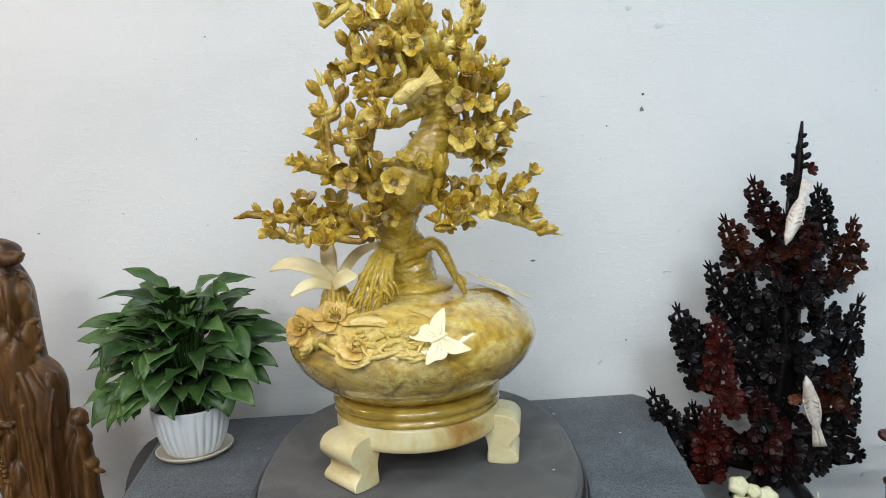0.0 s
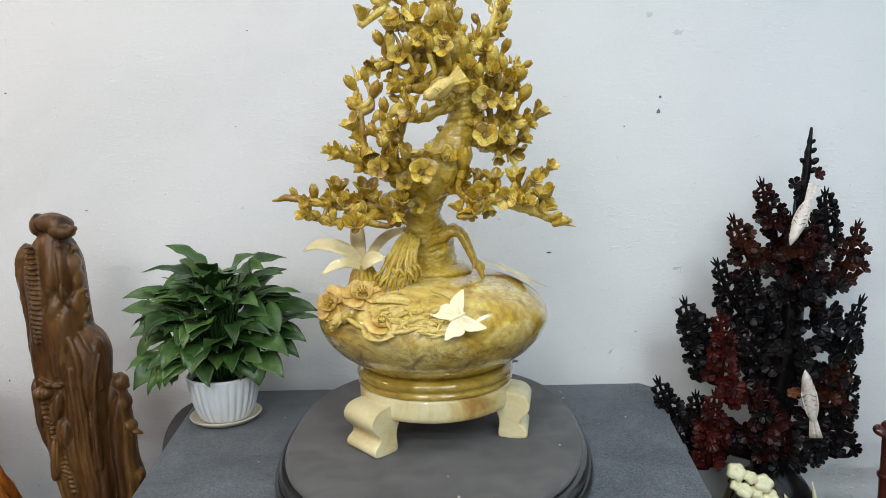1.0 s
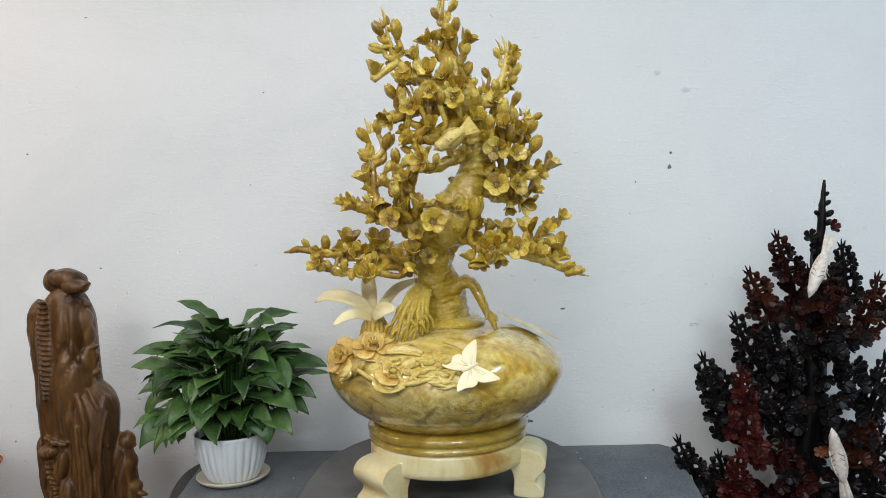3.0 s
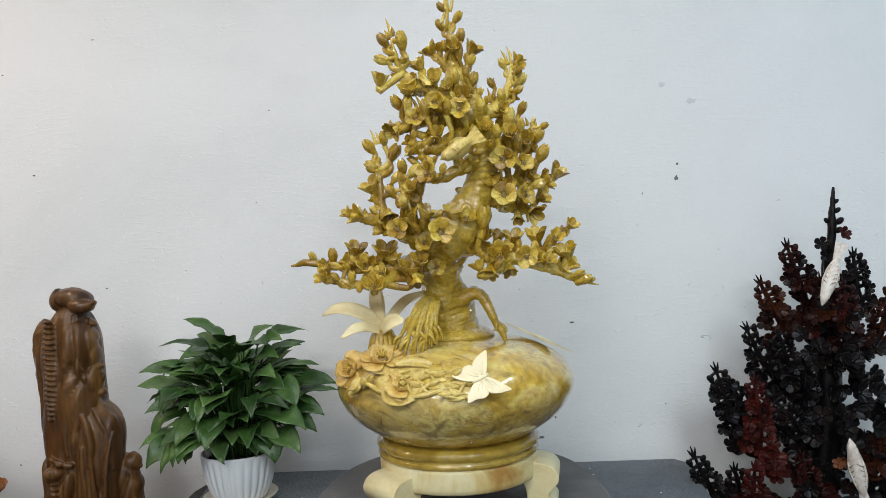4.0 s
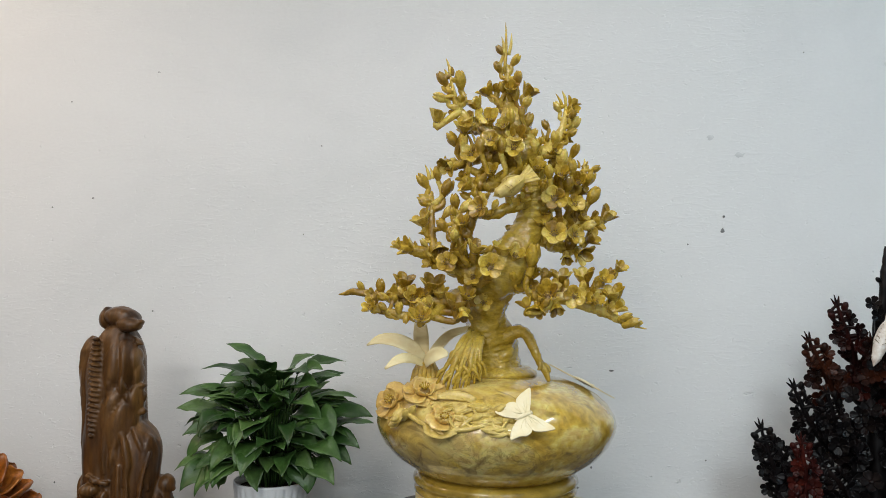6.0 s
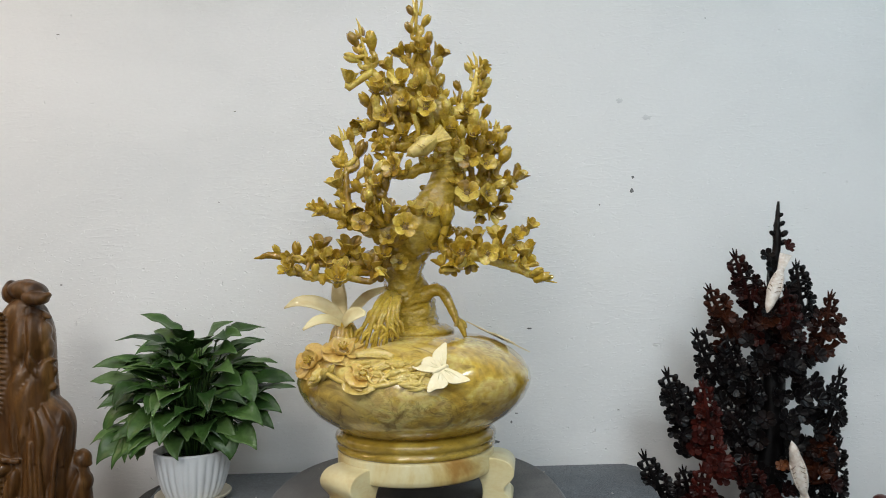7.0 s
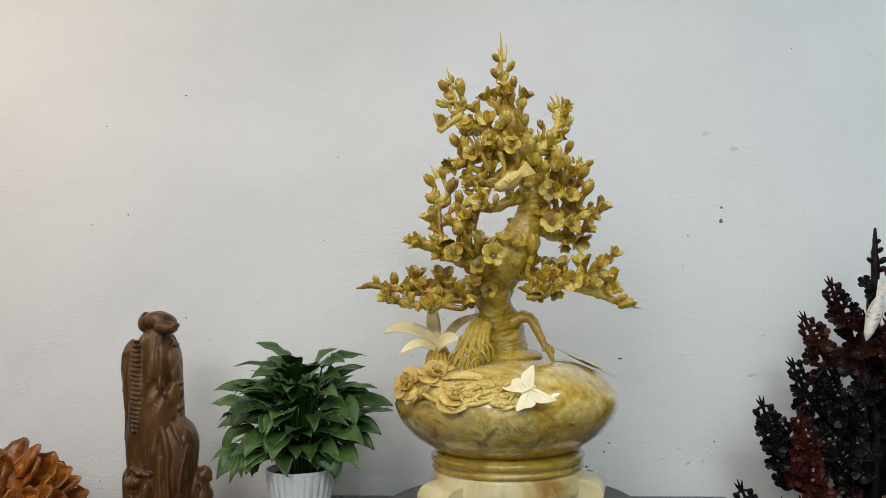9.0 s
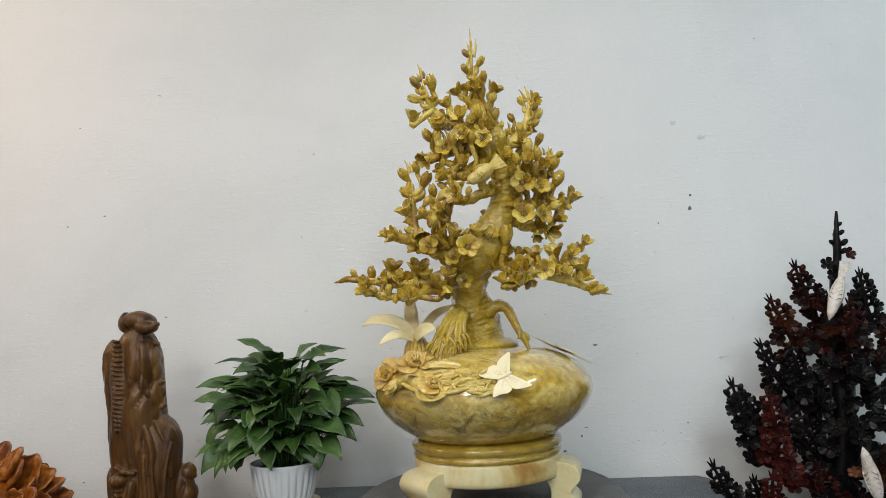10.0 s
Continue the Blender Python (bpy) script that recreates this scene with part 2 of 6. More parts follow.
burl(BURL)
OLIVE = surface("olive_burl_wood", [(0.25, 0.150, 0.018), (0.42, 0.275, 0.036), (0.55, 0.40, 0.085)], 12, 0.2, 0.06, 60, coat=0.9, stretch=(1, 1, 2.0), fine=0.12, veins=(30, 0.05, 0.6, (0.13, 0.085, 0.025)))
CREAM = surface("cream_wood", [(0.60, 0.43, 0.18), (0.73, 0.62, 0.34), (0.77, 0.71, 0.46)], 7, 0.38, 0.12, 90, coat=0.2, stretch=(1, 1, 2), fine=0.06)
IVORY = surface("ivory_wood", [(0.74, 0.60, 0.33), (0.82, 0.73, 0.50)], 14, 0.5, 0.2, 120, fine=0.08, spread=0.1)
LEAF = surface("lily_leaf", [(0.017, 0.047, 0.010), (0.040, 0.094, 0.020), (0.080, 0.150, 0.038)], 14, 0.36, 0.25, 160, spec=0.4, spread=0.45, fine=0.1)
YOUNG_LEAF = surface("young_lily_leaf", [(0.06, 0.15, 0.022), (0.10, 0.22, 0.04)], 14, 0.36, 0.25, 160, spec=0.4)
CERAMIC = surface("white_glazed_ceramic", [(0.72, 0.735, 0.75), (0.80, 0.81, 0.82)], 5, 0.28, 0.06, 80, coat=0.3)
SOIL = surface("potting_soil", [(0.02, 0.015, 0.01), (0.05, 0.035, 0.025)], 120, 0.95, 0.9, 300)
BROWN = surface("brown_oiled_wood", [(0.020, 0.008, 0.003), (0.054, 0.022, 0.007), (0.104, 0.045, 0.012), (0.17, 0.083, 0.024)], 7, 0.36, 0.4, 60, coat=0.10, spec=0.32, stretch=(1.8, 1.8, 0.35), fine=0.22, veins=(10, 0.05, 0.4, (0.016, 0.007, 0.003)))
ORANGE = surface("orange_wood", [(0.11, 0.026, 0.003), (0.27, 0.076, 0.009), (0.45, 0.152, 0.022)], 22, 0.34, 0.6, 110, coat=0.3, stretch=(1, 1, 0.5), spread=0.25, fine=0.3)
EBONY = surface("black_rosewood", [(0.0022, 0.0018, 0.002), (0.0045, 0.0034, 0.0036), (0.010, 0.0058, 0.0052)], 30, 0.34, 0.06, 160, spec=0.18, spread=0.25)
RUSSET = surface("dark_red_rosewood", [(0.0050, 0.0014, 0.0014), (0.015, 0.0030, 0.0024), (0.034, 0.0062, 0.0042)], 30, 0.34, 0.06, 160, coat=0.0, spec=0.16, spread=0.35)
OXBLOOD = surface("oxblood_rosewood", [(0.012, 0.0018, 0.0014), (0.034, 0.0042, 0.0028), (0.066, 0.009, 0.005)], 30, 0.34, 0.06, 160, coat=0.0, spec=0.16, spread=0.3)
UMBER = surface("umber_rosewood", [(0.0060, 0.0020, 0.0014), (0.020, 0.0052, 0.0026), (0.050, 0.0125, 0.0045)], 30, 0.34, 0.06, 160, spec=0.16, spread=0.35)
RUST = surface("rust_sapwood", [(0.07, 0.020, 0.006), (0.14, 0.042, 0.011)], 30, 0.3, 0.3, 160, coat=0.1)
BONE = surface("pale_carved_wood", [(0.56, 0.46, 0.39), (0.72, 0.66, 0.60)], 25, 0.5, 0.3, 140, fine=0.2)
# dark colour for the painted shade in wing grooves, also the eyes
GROOVE_SHADE_AND_EYE = surface("groove_shade_and_eye", [(0.16, 0.11, 0.08), (0.24, 0.18, 0.13)], 40, 0.8)
MUSHROOM = surface("cream_mushroom_wood", [(0.68, 0.62, 0.36), (0.8, 0.76, 0.52)], 30, 0.5, 0.2, 120)
REDWOOD = surface("red_polished_wood", [(0.045, 0.010, 0.007), (0.10, 0.021, 0.012)], 14, 0.3, 0.2, 80, coat=0.4, stretch=(2, 2, 0.4))

APRON = surface("streaked_cream_wood", [(0.42, 0.22, 0.05), (0.62, 0.45, 0.17), (0.74, 0.63, 0.34), (0.77, 0.70, 0.45)], 5, 0.34, 0.1, 90, coat=0.3, stretch=(1, 1, 1.2), fine=0.06, contrast=(0.34, 0.56))
BEIGE = surface("beige_glazed_rim", [(0.55, 0.49, 0.38), (0.64, 0.58, 0.47)], 12, 0.35, 0.05, 80, coat=0.2)
GLOW = bpy.data.materials.new("lit_tube")
GLOW.use_nodes = True
GLOW.node_tree.nodes["Principled BSDF"].inputs["Emission Color"].default_value = (1.0, 0.985, 0.95, 1)
GLOW.node_tree.nodes["Principled BSDF"].inputs["Emission Strength"].default_value = 12.0
FILM = bpy.data.materials.new("clear_plastic_film")
FILM.use_nodes = True
FILM.node_tree.nodes["Principled BSDF"].inputs["Transmission Weight"].default_value = 0.8
FILM.node_tree.nodes["Principled BSDF"].inputs["Roughness"].default_value = 0.18
FILM.node_tree.nodes["Principled BSDF"].inputs["IOR"].default_value = 1.35

# ---- builders ----


def thing(name, at, label, category, group=""):
    ob = new(name)
    ob.empty_display_size = 0.05
    ob.location = at
    WORLD[ob] = Matrix.Translation(at)
    return tagged(ob, label, category, group)


WORLD = {}


def part(name, bm, material, parent=None, label="", smooth=True, m=None):
    """One mesh object, built in world coordinates (or placed by m), under a thing or a part."""
    if isinstance(bm, bmesh.types.BMesh):
        data = bpy.data.meshes.new(name)
        bm.normal_update()
        bm.to_mesh(data)
        bm.free()
        if smooth:
            data.shade_smooth()
        data.materials.append(material)
    else:
        data = bm
    ob = new(name, data)
    m = m or Matrix()
    WORLD[ob] = m
    if parent:
        ob.parent = parent
        ob.matrix_parent_inverse = WORLD[parent].inverted()
    ob.matrix_basis = m
    if label:
        ob["label"] = label
    return ob


def mesh_of(name, bm, material):
    data = bpy.data.meshes.new(name)
    bm.normal_update()
    bm.to_mesh(data)
    bm.free()
    data.shade_smooth()
    data.materials.append(material)
    return data


def aim(place, way, size=1.0, spin=0.0):
    q = Vector(way).normalized().to_track_quat("Z", "Y").to_matrix().to_4x4()
    return Matrix.Translation(place) @ q @ Matrix.Rotation(spin, 4, "Z") @ Matrix.Scale(size, 4)


def merge(bm, other):
    data = bpy.data.meshes.new("tmp")
    other.to_mesh(data)
    other.free()
    bm.from_mesh(data)
    bpy.data.meshes.remove(data)
    return bm


def lathe(profile, n=48, at=(0, 0, 0), oval=(1, 1), flute=None):
    """A turned body from (radius, height) rows; flute: (count, depth, low, high)."""
    bm = bmesh.new()
    rings = []
    for r, z in profile:
        ring = []
        for k in range(n):
            a = 2 * math.pi * k / n
            rr = r
            if flute and flute[2] < z < flute[3]:
                rr -= flute[1] * (1 - abs(math.sin(flute[0] * a / 2)) ** 0.7)
            ring.append(bm.verts.new((at[0] + rr * oval[0] * math.cos(a), at[1] + rr * oval[1] * math.sin(a), at[2] + z)))
        rings.append(ring)
    for a, b in zip(rings, rings[1:]):
        for k in range(n):
            bm.faces.new((a[k], a[(k + 1) % n], b[(k + 1) % n], b[k]))
    if profile[0][0] > 1e-5:
        bm.faces.new(rings[0][::-1])
    if profile[-1][0] > 1e-5:
        bm.faces.new(rings[-1])
    bmesh.ops.remove_doubles(bm, verts=bm.verts, dist=1e-6)
    return bm


def glide(pts, steps):
    """Points (any width) on a smooth line through pts."""
    P = [np.array(p, float) for p in pts]
    P = [2 * P[0] - P[1]] + P + [2 * P[-1] - P[-2]]
    out = []
    for a, b, c, d in zip(P, P[1:], P[2:], P[3:]):
        for k in range(steps):
            u = k / steps
            out.append(0.5 * (2 * b + (c - a) * u + (2 * a - 5 * b + 4 * c - d) * u * u + (3 * b - a - 3 * c + d) * u ** 3))
    return out + [P[-2]]


def tube(rows, n=9, steps=4, lump=0.0, freq=60.0, flat=1.0):
    """A limb along rows of (x, y, z, radius), with lumps."""
    line = glide(rows, steps)
    bm = bmesh.new()
    side = Vector((0.3, 1, 0.2))
    rings = []
    for i, p in enumerate(line):
        here = Vector(p[:3])
        way = Vector(line[min(i + 1, len(line) - 1)][:3]) - Vector(line[max(i - 1, 0)][:3])
        way.normalize()
        side = (side - way * side.dot(way)).normalized()
        other = way.cross(side)
        ring = []
        for k in range(n):
            a = 2 * math.pi * k / n
            out = side * math.cos(a) * flat + other * math.sin(a)
            r = max(p[3], 0.0004)
            if lump:
                r *= 1 + lump * noise.noise((here + out * r) * freq) + 0.5 * lump * noise.noise((here + out * r) * freq * 2.7) + 0.3 * lump * noise.noise((here + out * r) * freq * 6)
            ring.append(bm.verts.new(here + out * r))
        rings.append(ring)
    for a, b in zip(rings, rings[1:]):
        for k in range(n):
            bm.faces.new((a[k], a[(k + 1) % n], b[(k + 1) % n], b[k]))
    bm.faces.new(rings[0][::-1])
    bm.faces.new(rings[-1])
    return bm


def egg(at, radii, turn=(0, 0, 0), u=16, v=10):
    bm = bmesh.new()
    bmesh.ops.create_uvsphere(bm, u_segments=u, v_segments=v, radius=1, matrix=pose(*at, *turn) @ Matrix.Diagonal((*radii, 1)))
    return bm


def sheet(top, thick=0.08, nu=7, nv=5):
    """A leaf-like shell: top(u, v) gives its upper side; it is thick downwards, with closed edges."""
    bm = bmesh.new()
    up, low = [], []
    for i in range(nu):
        a, b = [], []
        for j in range(nv):
            u, v = i / (nu - 1), 2 * j / (nv - 1) - 1
            p = Vector(top(u, v))
            du = Vector(top(min(u + 0.02, 1), v)) - Vector(top(max(u - 0.02, 0), v))
            dv = Vector(top(u, min(v + 0.04, 1))) - Vector(top(u, max(v - 0.04, -1)))
            nrm = du.cross(dv)
            nrm = nrm.normalized() if nrm.length > 1e-9 else Vector((0, 0, 1))
            edge = 0.35 if abs(v) > 0.99 or i == nu - 1 else 1.0
            a.append(bm.verts.new(p + nrm * thick * 0.5 * edge))
            b.append(bm.verts.new(p - nrm * thick * 0.5 * edge))
        up.append(a)
        low.append(b)
    for i in range(nu - 1):
        for j in range(nv - 1):
            bm.faces.new((up[i][j], up[i + 1][j], up[i + 1][j + 1], up[i][j + 1]))
            bm.faces.new((low[i][j], low[i][j + 1], low[i + 1][j + 1], low[i + 1][j]))
        for j in (0, nv - 1):
            q = (up[i][j], low[i][j], low[i + 1][j], up[i + 1][j])
            bm.faces.new(q if j else q[::-1])
    for j in range(nv - 1):
        bm.faces.new((up[0][j], up[0][j + 1], low[0][j + 1], low[0][j]))
        bm.faces.new((up[-1][j], low[-1][j], low[-1][j + 1], up[-1][j + 1]))
    bmesh.ops.recalc_face_normals(bm, faces=bm.faces)
    return bm


def slab(corners, z0, z1, bevel=0.0, seg=3):
    """An upright prism over the corners, its edges rounded."""
    bm = bmesh.new()
    low = [bm.verts.new((x, y, z0)) for x, y in corners]
    f = bm.faces.new(low)
    r = bmesh.ops.extrude_face_region(bm, geom=[f])
    for v in r["geom"]:
        if isinstance(v, bmesh.types.BMVert):
            v.co.z = z1
    bmesh.ops.recalc_face_normals(bm, faces=bm.faces)
    if bevel:
        bmesh.ops.bevel(bm, geom=list(bm.edges), offset=bevel, segments=seg, profile=0.5, affect="EDGES")
    return bm


def box(x0, x1, y0, y1, z0, z1, bevel=0.0):
    return slab([(x0, y0), (x1, y0), (x1, y1), (x0, y1)], z0, z1, bevel, 2)


def structure(name, bm, material, label, category):
    return tagged(part(name, bm, material, smooth=False), label, category, kind="structure")


# ---- the room ----
wall = structure("wall_north", box(-3.35, 3.35, 0.0, 0.15, 0, 3.0), PLASTER, "white rough-plastered wall with faint trowel marks and chips", "wall")
structure("wall_west", box(-3.35, -3.2, -4.6, 0.0, 0, 3.0), SHADE, "plain grey plastered side wall", "wall")
structure("wall_east", box(3.2, 3.35, -4.6, 0.0, 0, 3.0), SHADE, "plain grey plastered side wall", "wall")
# rear wall, out of view; its opening is added for the front fill
south = bmesh.new()
for x0, x1, z0, z1 in ((-3.35, -1.85, 0, 3.0), (1.85, 3.35, 0, 3.0), (-1.85, 1.85, 2.6, 3.0), (-1.85, 1.85, 0, 0.3)):
    merge(south, box(x0, x1, -4.75, -4.6, z0, z1))
structure("wall_south", south, SHADE, "grey plastered rear wall with a wide opening added for the front fill", "wall")
structure("floor", box(-3.35, 3.35, -4.75, 0.15, -0.1, 0.0), FLOOR, "grey-brown tiled floor", "floor")
structure("ceiling", box(-3.35, 3.35, -4.75, 0.15, 3.0, 3.1), CEILING, "plain white painted ceiling", "ceiling")

for tx, ty, watts, colour, turn in TUBES:
    lamp = thing("ceiling_tube_lamp", (tx, ty, 3.0), "slim white ceiling tube lamp, switched on", "lamp", "ceiling tube lamps")
    spot = pose(tx, ty, 0, 0, 0, turn)
    part("housing", box(-0.06, 0.06, -0.6, 0.6, 2.93, 3.0, 0.008), CEILING, lamp, m=spot)
    part("tube", tube([(0, -0.58, 2.91, 0.016), (0, 0, 2.91, 0.016), (0, 0.58, 2.91, 0.016)], 10, 2), GLOW, lamp, "glowing white tube", m=spot)
wall_lamp = thing("wall_lamp", (-2.42, -0.82, 2.42), "small warm wall lamp, switched on", "lamp")
part("arm", tube([(-3.2, -0.82, 2.42, 0.012), (-2.8, -0.82, 2.46, 0.012), (-2.45, -0.84, 2.42, 0.012)], 8, 4), SHADE, wall_lamp)
part("shade", lathe([(0.03, 0.10), (0.05, 0.09), (0.16, -0.04), (0.155, -0.045), (0.03, 0.06)], 28), SHADE, wall_lamp, m=aim((-2.42, -0.82, 2.42), (-0.7, -0.5, 0.45)))

# ---- table ----
TOP = 0.75
table = thing("table", (-0.05, -0.55, 0), "table covered in blue-grey felt against the wall", "table")
CORNERS = [(-0.635, -0.125), (-0.60, -0.06), (-0.45, -0.052), (0.50, -0.040), (0.527, -0.075), (0.435, -0.98), (0.40, -1.02), (-0.47, -1.02), (-0.515, -0.95)]
part("tabletop", slab(CORNERS, TOP - 0.035, TOP, 0.010), FELT, table)


def skirt():
    """The felt hanging down round the tabletop in shallow folds."""
    bm = bmesh.new()
    ring = []
    line = []
    for (ax, ay), (bx, by) in zip(CORNERS, CORNERS[1:] + CORNERS[:1]):
        for k in range(14):
            line.append((ax + (bx - ax) * k / 14, ay + (by - ay) * k / 14))
    cx, cy = -0.05, -0.55
    rows = []
    for i, z in enumerate((0.742, 0.72, 0.68, 0.5, 0.25, 0.02)):
        row = []
        for k, (x, y) in enumerate(line):
            d = Vector((x - cx, y - cy)).normalized()
            fold = 0.012 * i * (0.4 + 0.6 * math.sin(k * 1.1)) * (0.35 if y > -0.09 else 1.0)
            corner = max(0.0, 1 - math.hypot(x + 0.63, y + 0.19) / 0.19)
            fold += 0.045 * corner * min(1, i / 1.5)
            row.append(bm.verts.new((x + d.x * (fold + 0.001), min(y + d.y * (fold + 0.001), -0.02), z)))
        rows.append(row)
    n = len(line)
    for a, b in zip(rows, rows[1:]):
        for k in range(n):
            bm.faces.new((a[k], b[k], b[(k + 1) % n], a[(k + 1) % n]))
    bmesh.ops.recalc_face_normals(bm, faces=bm.faces)
    return bm


cloth = part("felt_skirt", skirt(), FELT, table)
solid = cloth.modifiers.new("thickness", "SOLIDIFY")
solid.thickness = 0.003
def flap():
    """A loose fold, coloured darker than the felt, that sticks out past the table's edge near the wall."""
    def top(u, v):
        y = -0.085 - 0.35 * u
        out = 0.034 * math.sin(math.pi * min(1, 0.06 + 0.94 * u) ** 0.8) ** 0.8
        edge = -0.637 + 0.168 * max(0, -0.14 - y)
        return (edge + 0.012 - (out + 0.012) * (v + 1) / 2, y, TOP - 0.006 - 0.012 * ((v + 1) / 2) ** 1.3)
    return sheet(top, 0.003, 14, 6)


part("felt_flap", flap(), FLAP, table, "loose dark fold of cloth at the table's edge")
for x, y in ((-0.40, -0.14), (0.36, -0.14), (-0.40, -0.90), (0.34, -0.90)):
    part("leg", box(x - 0.03, x + 0.03, y - 0.03, y + 0.03, 0, TOP - 0.036, 0.004), BROWN, table)

DISC = 0.773
stand = thing("display_stand", (-0.021, -0.43, TOP), "oval black lacquered display stand topped with worn grey felt", "stand")
OVAL = (0.2865, 0.390)
at = (-0.0175, -0.43, TOP)


def oval(profile):
    """A turned moulding drawn out to a slightly squared oval."""
    bm = lathe(profile, 112, at, OVAL)
    for v in bm.verts:
        dx, dy = abs(v.co.x - at[0]) / OVAL[0], abs(v.co.y - at[1]) / OVAL[1]
        if dx + dy > 1e-6:
            f = math.hypot(dx, dy) / (dx ** 2.4 + dy ** 2.4) ** (1 / 2.4)
            v.co.x, v.co.y = at[0] + (v.co.x - at[0]) * f, at[1] + (v.co.y - at[1]) * f
    return bm


part("base", oval([(1.03, 0.0), (1.062, 0.001), (1.070, 0.006), (1.066, 0.013), (1.045, 0.0165), (0.95, 0.017)]), LACQUER, stand, "black lacquered stepped moulding")
part("moulding", oval([(0.98, 0.0172), (1.026, 0.018), (1.046, 0.023), (1.044, 0.031), (1.022, 0.036), (0.95, 0.0365)]), LACQUER, stand)
part("felt_top", oval([(0.96, 0.0367), (1.000, 0.038), (1.004, 0.043), (0.996, 0.0480), (0.975, 0.0500), (0.0, 0.0500)]), FELT_BROWN, stand, "worn grey felt top")

# ---- golden carved bonsai ----
AX, AY = -0.0185, -0.370
bonsai = thing("carved_bonsai", (AX, AY, DISC), "glossy golden wood carving of a flowering bonsai in a bowl", "sculpture")
bonsai.location, bonsai.scale = (-0.0146, -0.4555, 0.8002), (0.943, 0.943, 0.943)
part("bowl", lathe([(0.1000, 0.9225), (0.1520, 0.9235), (0.1590, 0.929), (0.1770, 0.940), (0.2035, 0.959), (0.2245, 0.983), (0.2350, 1.005), (0.2384, 1.020), (0.2340, 1.038), (0.2213, 1.058), (0.1999, 1.076), (0.1735, 1.090), (0.1450, 1.101), (0.1100, 1.108), (0.0800, 1.111), (0.0000, 1.112)], 128, (AX, AY, 0)), BURL, bonsai, "mottled golden burl bowl")
part("neck_ring", lathe([(0.060, 1.106), (0.077, 1.107), (0.084, 1.112), (0.083, 1.118), (0.076, 1.122), (0.068, 1.128), (0.05, 1.130)], 64, (AX, AY, 0)), TRUNK, bonsai)
part("ring", lathe([(0.12, 0.8835), (0.158, 0.884), (0.162, 0.888), (0.161, 0.894), (0.1555, 0.8975), (0.161, 0.901), (0.1645, 0.907), (0.163, 0.914), (0.156, 0.919), (0.150, 0.922), (0.10, 0.9228)], 128, (AX, AY, 0)), OLIVE, bonsai, "turned olive-gold ring")
part("apron", lathe([(0.125, 0.839), (0.153, 0.838), (0.1575, 0.841), (0.1590, 0.850), (0.1590, 0.878), (0.157, 0.883), (0.12, 0.8834)], 128, (AX, AY, 0)), APRON, bonsai, "cream wooden apron with an amber streak")


def scroll_foot(degrees):
    """A scrolled bracket foot that reaches out from the apron and stands on the felt."""
    side = [(0.100, 0.096), (0.148, 0.096), (0.172, 0.094), (0.190, 0.087), (0.200, 0.073), (0.199, 0.059), (0.189, 0.046), (0.181, 0.037), (0.182, 0.028), (0.191, 0.020), (0.196, 0.010), (0.188, 0.0), (0.142, 0.0), (0.136, 0.010), (0.138, 0.030), (0.134, 0.050), (0.122, 0.066), (0.100, 0.072)]
    line = glide([(a, b) for a, b in side], 3)
    bm = bmesh.new()
    half = 0.050
    f = bm.faces.new([bm.verts.new((r, -half, z)) for r, z in line])
    r = bmesh.ops.extrude_face_region(bm, geom=[f])
    for v in r["geom"]:
        if isinstance(v, bmesh.types.BMVert):
            v.co.y = half
    bmesh.ops.recalc_face_normals(bm, faces=bm.faces)
    rims = [e for e in bm.edges if abs(e.verts[0].co.y - e.verts[1].co.y) < 1e-6]
    bmesh.ops.bevel(bm, geom=rims, offset=0.0025, segments=2, profile=0.5, affect="EDGES")
    for v in bm.verts:
        v.co.y *= 0.80 + 0.20 * min(1, max(0, (v.co.x - 0.10) / 0.1))
    bmesh.ops.transform(bm, matrix=pose(AX, AY, DISC, 0, 0, degrees), verts=bm.verts)
    for f in bm.faces:
        f.smooth = len(f.verts) <= 4
    return bm


for degrees in (-138, -8, 102):
    foot = part("foot", scroll_foot(degrees), CREAM, bonsai, "cream scrolled foot", smooth=False)


# blossoms
def petal_top(rise):
    """A broad petal: beside its neighbours it closes to a cup, and its rim stands free as a round lobe."""
    def top(u, v):
        u, edge = math.sin(0.5 * math.pi * u), 0.58
        lobe = 1.0 if u < edge else math.sqrt(max(0.02, 1 - ((u - edge) / (1.005 - edge)) ** 2))
        a = v * math.radians(42 if rise else 40) * lobe
        if rise:
            r = 0.20 + 0.60 * math.sin(0.5 * math.pi * u) ** 0.8 + 0.22 * u ** 4
            z = 1.18 * u - 0.10
            r *= 1 - 0.16 * v * v * lobe
        else:
            r = 0.16 + 0.98 * u
            z = 0.05 + 0.52 * u ** 1.3 - 0.10 * u ** 6 + 0.24 * v * v * lobe * u
        return (r * math.cos(a) - 0.10, r * math.sin(a), z)

    return top


def heart():
    bm = lathe([(0.0, -0.55), (0.10, -0.5), (0.16, -0.25), (0.34, -0.05), (0.36, 0.03), (0.22, 0.10), (0.12, 0.16), (0.0, 0.17)], 12)
    return bm


def stamens():
    bm = egg((0, 0, 0.17), (0.05, 0.05, 0.05), u=6, v=4)
    for k in range(11):
        a = k * 2 * math.pi / 11
        r = 0.36 if k % 2 else 0.27
        merge(bm, tube([(0.10 * math.cos(a), 0.10 * math.sin(a), 0.1, 0.018), (0.8 * r * math.cos(a), 0.8 * r * math.sin(a), 0.22, 0.016), (r * math.cos(a), r * math.sin(a), 0.34, 0.052)], 5, 1))
    return bm


